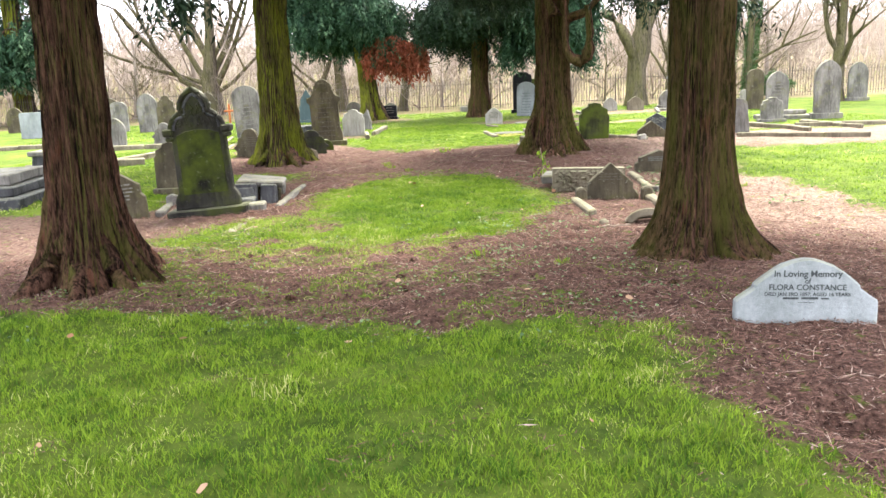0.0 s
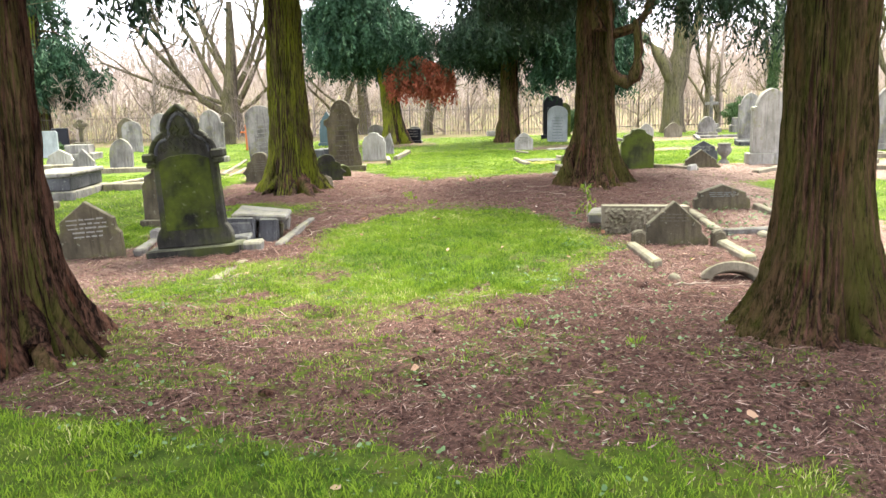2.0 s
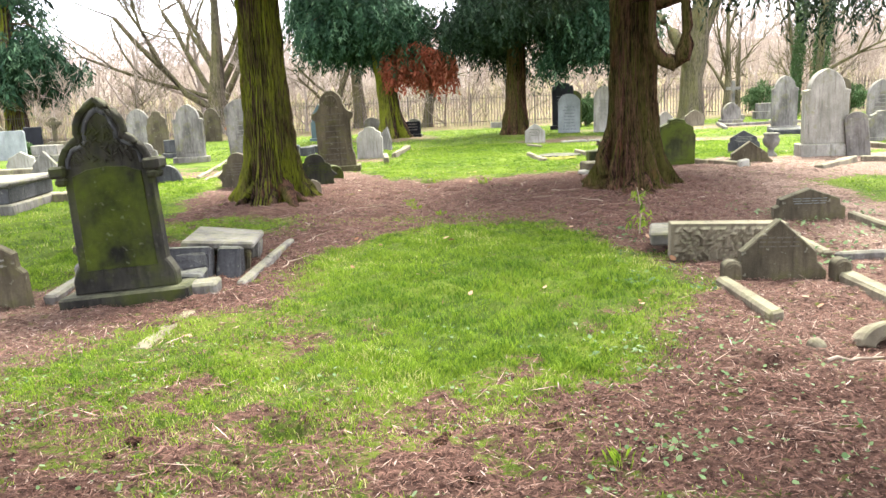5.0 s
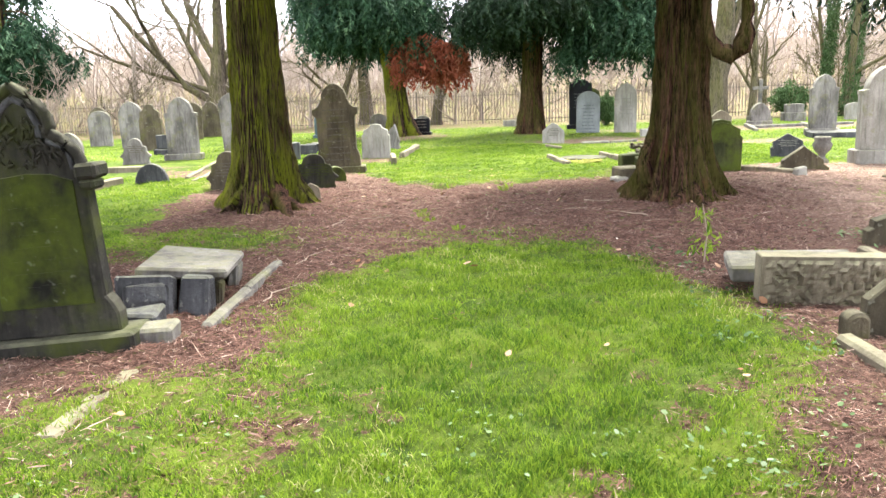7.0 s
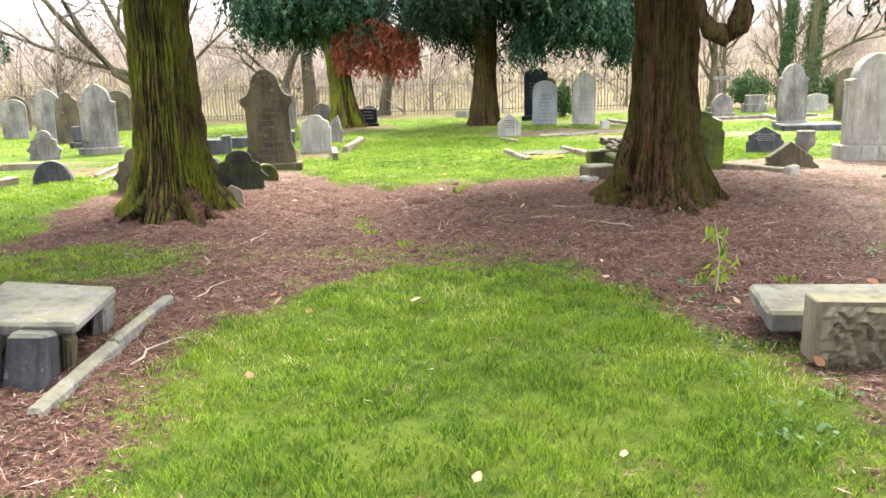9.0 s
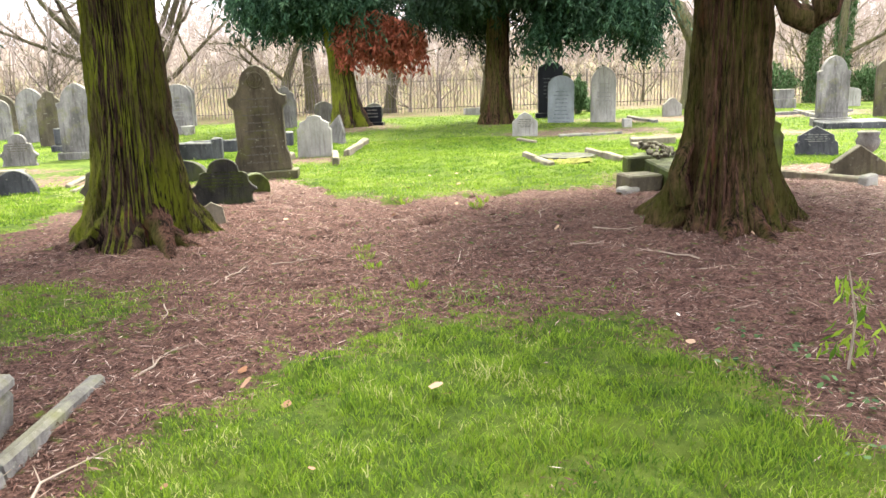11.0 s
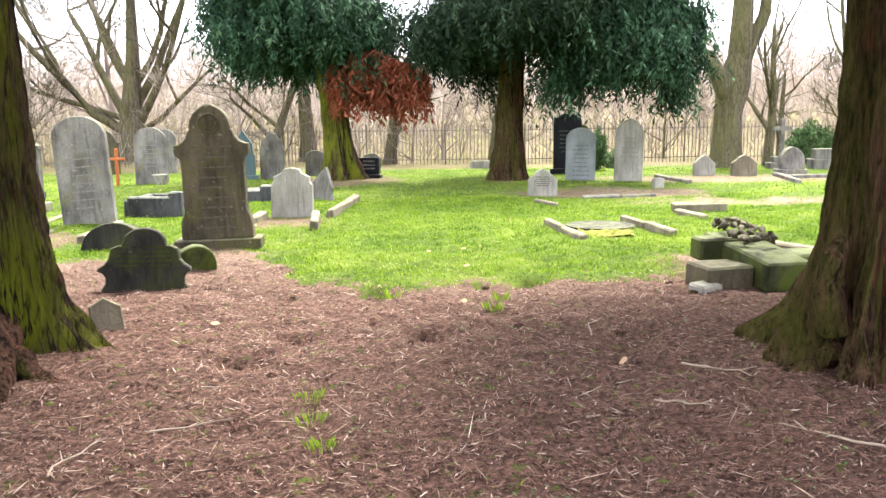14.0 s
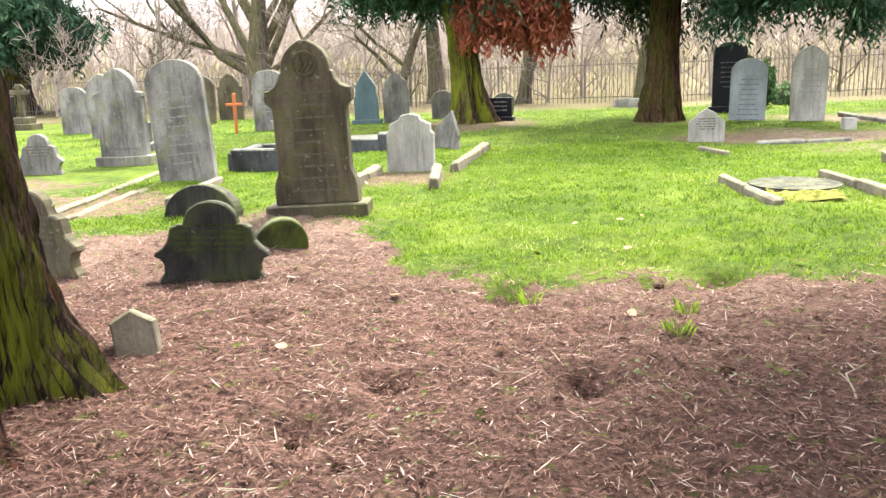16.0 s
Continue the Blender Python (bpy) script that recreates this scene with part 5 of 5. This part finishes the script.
for i in range(22):
    x = -34 + i * 2.86
    part("post", tubes("post", [[(Vector((x, railing_y(x) - 40.96, float(height(x, railing_y(x))) - 0.2)), 0.03), (Vector((x, railing_y(x) - 40.96, float(height(x, railing_y(x))) + 1.45)), 0.03)]], 6), IRON, fence)


# ---- bare woodland behind the railings ----
def thicket(name, count, x0, x1, y0, y1, h0, h1, r, seed, mat, label):
    """Uncountable thin stems with side twigs, each a small tapered prism."""
    g = np.random.default_rng(seed)
    x, y = g.uniform(x0, x1, count), y0 + (y1 - y0) * g.uniform(0, 1, count) ** 1.3
    z = height(x, y)
    h = g.uniform(h0, h1, count)
    P = [np.stack([x, y, z - 0.1], -1)]
    d = g.normal(0, 0.35, (count, 3))
    d[:, 2] = 1
    start, size = P[0], h
    V, F, base = [], [], 0

    def stem(p, dr, ln, rad):
        nonlocal base
        dr = dr / np.linalg.norm(dr, axis=1)[:, None]
        bendv = g.normal(0, 0.16, dr.shape)
        pts = [p, p + dr * (ln * 0.5)[:, None], p + (dr + bendv) * ln[:, None]]
        m = len(p)
        for j, (q, k) in enumerate(zip(pts, (1.0, 0.7, 0.15))):
            for s in range(3):
                a = 2 * math.pi * s / 3
                V.append(q + np.stack([np.cos(a) * rad * k, np.sin(a) * rad * k, np.sin(a * 2) * rad * k * 0.5], -1))
        idx = np.arange(m)
        for j in range(2):
            for s in range(3):
                s2 = (s + 1) % 3
                F.append(np.stack([base + (j * 3 + s) * m + idx, base + (j * 3 + s2) * m + idx, base + ((j + 1) * 3 + s2) * m + idx, base + ((j + 1) * 3 + s) * m + idx], -1))
        base += 9 * m
        return pts

    pts = stem(start, d, size, np.full(count, r) * g.uniform(0.5, 1.5, count))
    for _ in range(5):
        t = g.uniform(0.15, 1, count)[:, None]
        p = pts[0] + (pts[2] - pts[0]) * t
        dd = g.normal(0, 1, (count, 3))
        dd[:, 2] = np.abs(dd[:, 2]) * 0.6
        stem(p, dd, size * g.uniform(0.2, 0.5, count), np.full(count, r * 0.45))
    me = bulk(name, np.concatenate(V), np.concatenate(F))
    me.materials.append(mat)
    tagged(new(name, me), label, "woodland", kind="stuff")


# The stems' pale materials carry the painted haze.
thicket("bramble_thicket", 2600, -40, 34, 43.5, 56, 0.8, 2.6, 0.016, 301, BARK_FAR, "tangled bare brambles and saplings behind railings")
thicket("hazed_woodland", 5200, -70, 70, 52, 95, 2.5, 6.0, 0.03, 302, WOODS, "bare winter woodland on rising ground, haze put into its pale colour")
thicket("far_woodland", 5000, -140, 140, 95, 190, 5, 10, 0.05, 303, WOODS, "far bare woodland on the slope, coloured pale for haze")


# ---- grass, litter and small growth ----
def blades(name, count, x0, x1, y0, y1, h, w, seed, mat, label, density=grassy, power=1.0):
    g = np.random.default_rng(seed)
    x, y = g.uniform(x0, x1, count), g.uniform(y0, y1, count)
    clump = 0.72 + 0.42 * wave(x, y, 7.0, 1.0) + 0.4 * wave(x, y, 23.0, 2.0)
    d = density(x, y)
    keep = g.uniform(0, 1, count) < d ** power * np.clip(clump + 0.2, 0.2, 1)
    x, y, clump, d = x[keep], y[keep], clump[keep], d[keep]
    m = len(x)
    z = surface(x, y) - 0.008
    hh = h * g.uniform(0.4, 1.25, m) * np.clip(clump, 0.4, 1.3) * (0.55 + 0.45 * d)
    az = g.uniform(0, 6.283, m)
    ln = hh * g.uniform(0.2, 1.1, m)
    la = g.uniform(0, 6.283, m)
    side = np.stack([np.cos(az), np.sin(az), np.zeros(m)], -1) * (w * g.uniform(0.6, 1.3, m))[:, None]
    lean = np.stack([np.cos(la) * ln, np.sin(la) * ln, np.zeros(m)], -1)
    p = np.stack([x, y, z], -1)
    up = np.zeros((m, 3))
    up[:, 2] = hh
    mid = p + up * 0.6 + lean * 0.35
    V = np.stack([p - side, p + side, mid + side * 0.75, mid - side * 0.75, p + up * 0.95 + lean], 1).reshape(-1, 3)
    i = np.arange(m)[:, None] * 5
    F = np.concatenate([i + [0, 1, 2], i + [0, 2, 3], i + [3, 2, 4]])
    R = np.repeat(np.clip(0.38 + 0.3 * wave(x, y, 1.4, 4.0) + 0.22 * wave(x, y, 9.0, 2.0) + g.uniform(-0.4, 0.5, m), 0, 1), 5)
    me = bulk(name, V, F, R)
    me.materials.append(mat)
    return tagged(new(name, me), label, "grass", kind="stuff")


blades("grass", 300000, -3.6, 2.6, 1.2, 9.0, 0.062, 0.0028, 401, GRASS, "short bright green lawn grass in clumps")
blades("grass", 290000, -4.8, 2.2, 7.6, 15.2, 0.066, 0.003, 402, GRASS, "bright green grass patch between graves")
blades("grass", 190000, -6.5, 6.5, 18.2, 28, 0.055, 0.005, 403, GRASS, "bright green open lawn")
blades("grass", 60000, -14, 13, 26, 39, 0.055, 0.009, 404, GRASS, "far green lawn among graves")
blades("grass", 70000, -10, -3.8, 8, 22, 0.055, 0.006, 405, GRASS, "green grass between old graves")
blades("grass", 60000, 4.2, 13, 8, 26, 0.055, 0.006, 406, GRASS, "green grass beyond the kerbs")


def bare_near(x, y):
    return (1 - grassy(x, y)) ** 1.5


def red_near(x, y):
    return bare_near(x, y) * (1 - 0.75 * paleness(x, y))


def pale_near(x, y):
    return bare_near(x, y) * (0.12 + 0.88 * paleness(x, y))


def litter(name, count, x0, x1, y0, y1, length, w, seed, mat, label, density):
    """Fallen needles and scraps: flat thin slivers at all angles."""
    g = np.random.default_rng(seed)
    x, y = g.uniform(x0, x1, count), g.uniform(y0, y1, count)
    keep = g.uniform(0, 1, count) < density(x, y)
    x, y = x[keep], y[keep]
    m = len(x)
    z = surface(x, y) + g.uniform(0.002, 0.022, m)
    az = g.uniform(0, 6.283, m)
    ln = length * g.uniform(0.3, 1.5, m) ** 1.5
    d = np.stack([np.cos(az), np.sin(az), g.normal(0, 0.22, m)], -1) * (ln / 2)[:, None]
    s = np.stack([-np.sin(az), np.cos(az), g.normal(0, 0.3, m)], -1) * (w * g.uniform(0.5, 1.8, m))[:, None]
    p = np.stack([x, y, z], -1)
    V = np.stack([p - d - s, p + d * 0.2 - s * 1.2, p + d, p - d * 0.1 + s], 1).reshape(-1, 3)
    me = bulk(name, V, np.arange(len(V)).reshape(-1, 4), np.repeat(g.uniform(0, 1, m), 4))
    me.materials.append(mat)
    return tagged(new(name, me), label, "litter", kind="stuff")


litter("needle_litter", 560000, -4.2, 4.2, 2.0, 20.0, 0.037, 0.002, 501, NEEDLE, "red-brown fallen conifer needles and bark scraps", red_near)
litter("dry_litter", 130000, -5, 7.5, 5, 22, 0.042, 0.0019, 502, DRY, "pale dry needles and twig scraps", pale_near)
litter("needle_sprig", 46000, -4.2, 4.2, 2.0, 20.5, 0.062, 0.0026, 504, NEEDLE, "broken brown conifer sprigs and bark flakes", bare_near)
litter("dry_litter", 5000, -4, 3.0, 2.0, 20, 0.14, 0.0018, 503, DRY, "thin pale dry stalks", bare_near)


def weeds(name, spots, per, size, seed, mat, label, rad=0.12):
    g = np.random.default_rng(seed)
    c = np.repeat(spots, per, 0)
    m = len(c)
    x, y = c[:, 0] + g.normal(0, rad, m), c[:, 1] + g.normal(0, rad, m)
    z = surface(x, y) + g.uniform(0.005, 0.045, m)
    az, ti = g.uniform(0, 6.283, m), g.uniform(0.0, 0.7, m)
    ln = size * g.uniform(0.5, 1.4, m)
    d = np.stack([np.cos(az) * np.cos(ti), np.sin(az) * np.cos(ti), np.sin(ti)], -1) * ln[:, None]
    s = np.stack([-np.sin(az), np.cos(az), g.normal(0, 0.2, m)], -1) * (ln * 0.42)[:, None]
    p = np.stack([x, y, z], -1)
    V = np.stack([p, p + d * 0.35 + s, p + d * 0.8 + s * 0.6, p + d, p + d * 0.8 - s * 0.6, p + d * 0.35 - s], 1).reshape(-1, 3)
    me = bulk(name, V, np.arange(len(V)).reshape(-1, 6), np.repeat(g.uniform(0, 1, m), 6))
    me.materials.append(mat)
    return tagged(new(name, me), label, "weeds", kind="stuff")


g = np.random.default_rng(9)
sp = np.stack([g.uniform(-3.2, 1.6, 90), g.uniform(4.5, 9.5, 90)], -1)
weeds("ground_weeds", sp, 12, 0.024, 601, WEED, "small grey-green weeds creeping through litter")
sp = np.stack([g.uniform(0.3, 1.7, 34), g.uniform(5.2, 9.5, 34)], -1)
weeds("ground_weeds", sp, 12, 0.026, 602, WEED, "small pale-edged ivy leaves on litter")
sp = np.stack([g.uniform(1.0, 1.7, 16), g.uniform(10.0, 13.4, 16)], -1)
weeds("ground_weeds", sp, 16, 0.03, 603, IVY, "dark ground ivy along the grass edge", 0.08)
sp = np.stack([g.uniform(-1.8, 1.8, 26), g.uniform(13.8, 18.5, 26)], -1)
weeds("ground_weeds", sp, 10, 0.017, 604, WEED, "scattered small weeds in needle litter", 0.07)
sp = np.stack([g.uniform(-2.8, 1.5, 16), g.uniform(2.2, 6.5, 16)], -1)
weeds("fallen_leaves", sp, 1, 0.05, 605, DEADLEAF, "scattered dry fallen leaves", 0.2)
sp = np.stack([g.uniform(-3, 3, 60), g.uniform(9, 24, 60)], -1)
weeds("fallen_leaves", sp, 1, 0.06, 606, DEADLEAF, "scattered dry fallen leaves", 0.2)
sp = np.stack([g.uniform(2.6, 4.6, 30), g.uniform(9.5, 15, 30)], -1)
weeds("ground_weeds", sp, 16, 0.04, 607, WEED, "pale green weeds among grave kerbs", 0.1)


# tufts of taller grass in the litter
def tuft(x, y, h, seed, label="small bright tuft of grass in needle litter"):
    r2 = random.Random(seed)
    V, F, R = [], [], []
    for i in range(34):
        a, q, ln = r2.uniform(0, 6.28), r2.uniform(0, 0.07), 0.7 * h * r2.uniform(0.5, 1.2)
        px, py = math.cos(a) * q, math.sin(a) * q
        tx, ty = px + math.cos(a) * ln * 0.5, py + math.sin(a) * ln * 0.5
        k = len(V)
        V += [(px - 0.0015, py, -0.01), (px + 0.0015, py, -0.01), ((px + tx) / 2 + 0.0015, (py + ty) / 2, ln * 0.65), (tx, ty, ln * 0.9)]
        F.append((k, k + 1, k + 2, k + 3))
        R += [r2.uniform(0.2, 0.9)] * 4
    me = bulk("grass_tuft", V, F, R)
    me.materials.append(GRASS)
    ob = tagged(new("grass_tuft", me), label, "grass", "grass tufts")
    ob.location = (x, y, float(surface(x, y)))


tuft(-1.05, 15.95, 0.1, 1), tuft(-0.9, 15.3, 0.09, 2), tuft(-0.55, 14.6, 0.1, 3), tuft(0.1, 17.9, 0.13, 4), tuft(-1.0, 15.6, 0.1, 5)
tuft(0.2, 18.3, 0.12, 6), tuft(-0.7, 18.5, 0.14, 7), tuft(2.2, 12.9, 0.1, 8), tuft(1.0, 6.7, 0.08, 9), tuft(0.35, 7.3, 0.09, 10), tuft(3.9, 10.8, 0.1, 11), tuft(4.1, 10.9, 0.12, 12)

# sapling near the slab
e = thing("sapling", 1.62, 12.75, None, 0, "slender leafy sapling with yellow-green leaves", "sapling")
part("stem", tubes("stem", [[(Vector((0, 0, -0.03)), 0.008), (Vector((0.02, 0, 0.25)), 0.006), (Vector((-0.02, 0.02, 0.5)), 0.003)]], 5), TWIG, e)
g = np.random.default_rng(12)
zz = g.uniform(0.1, 0.5, 40)
V, F, R = fronds(np.stack([g.normal(0, 0.05, 40), g.normal(0, 0.05, 40), zz], -1), 0.06, 0.8, 0.07, 3, 44)
part("leaves", bulk("leaves", V, F, R), GRASS, e)


def stick(x, y, ln, rz, seed, r=0.008):
    r2 = random.Random(seed)
    e = thing("fallen_stick", x, y, None, rz, "dry broken stick lying in litter", "stick", "fallen sticks")
    p, path = Vector((-ln / 2, 0, r)), []
    for i in range(6):
        path.append((p.copy(), r * (1 - 0.12 * i)))
        p = p + Vector((ln / 5, r2.uniform(-0.12, 0.12) * ln, r2.uniform(-0.01, 0.015)))
    ps = [path]
    for i in (2, 4):
        q = path[i][0]
        ps.append([(q, r * 0.5), (q + Vector((ln * 0.18, r2.choice((-1, 1)) * ln * 0.15, 0.02)), r * 0.25)])
    part("stick", tubes("stick", ps, 5), TWIG, e)


stick(1.25, 16.2, 0.42, -40, 1), stick(1.85, 8.4, 0.3, -12, 2, 0.014), stick(2.3, 8.5, 0.7, 10, 3, 0.005), stick(-1.5, 16.3, 0.5, 25, 4, 0.006), stick(0.75, 17.2, 0.3, 70, 5, 0.006)
stick(-2.3, 11.45, 0.55, 75, 21, 0.007), stick(-2.22, 11.9, 0.5, 110, 22, 0.006), stick(-2.0, 15.2, 0.35, 80, 6, 0.006), stick(1.7, 14.8, 0.4, 30, 7, 0.006), stick(-0.8, 17.4, 0.35, -20, 8, 0.005), stick(1.9, 12.7, 0.6, 24, 9, 0.007), stick(-1.95, 13.2, 0.5, 70, 10, 0.008)
stick(6.7, 19.3, 1.3, -50, 11, 0.012), stick(7.3, 19.2, 1.1, 35, 12, 0.012), stick(-2.0, 11.9, 0.5, 85, 13, 0.008), stick(0.9, 15.7, 0.3, -30, 14, 0.006), stick(0.5, 15.6, 0.26, 10, 15, 0.006)
stick(-2.2, 14.2, 0.4, -60, 16, 0.007), stick(1.5, 15.2, 0.5, 120, 17, 0.008), stick(-1.6, 15.6, 0.4, 30, 18, 0.006)


def clod_of_bark(x, y, s, seed):
    r2 = random.Random(seed)
    e = thing("bark_fragment", x, y, None, r2.uniform(0, 180), "torn brown bark fragment on the ground", "bark", "bark fragments")
    bm = bmesh.new()
    bmesh.ops.create_icosphere(bm, subdivisions=2, radius=s)
    for v in bm.verts:
        v.co = v.co * (1 + 0.4 * noise.noise(v.co * 20 + Vector((seed, 0, 0))))
        v.co.z = v.co.z * 0.4 + s * 0.2
    part("bark", bm, BARK_RED, e)


for k in range(44):
    clod_of_bark(random.uniform(-2.2, 1.9), random.choice((random.uniform(5.5, 8.5), random.uniform(14.5, 19))), random.uniform(0.015, 0.045), k)
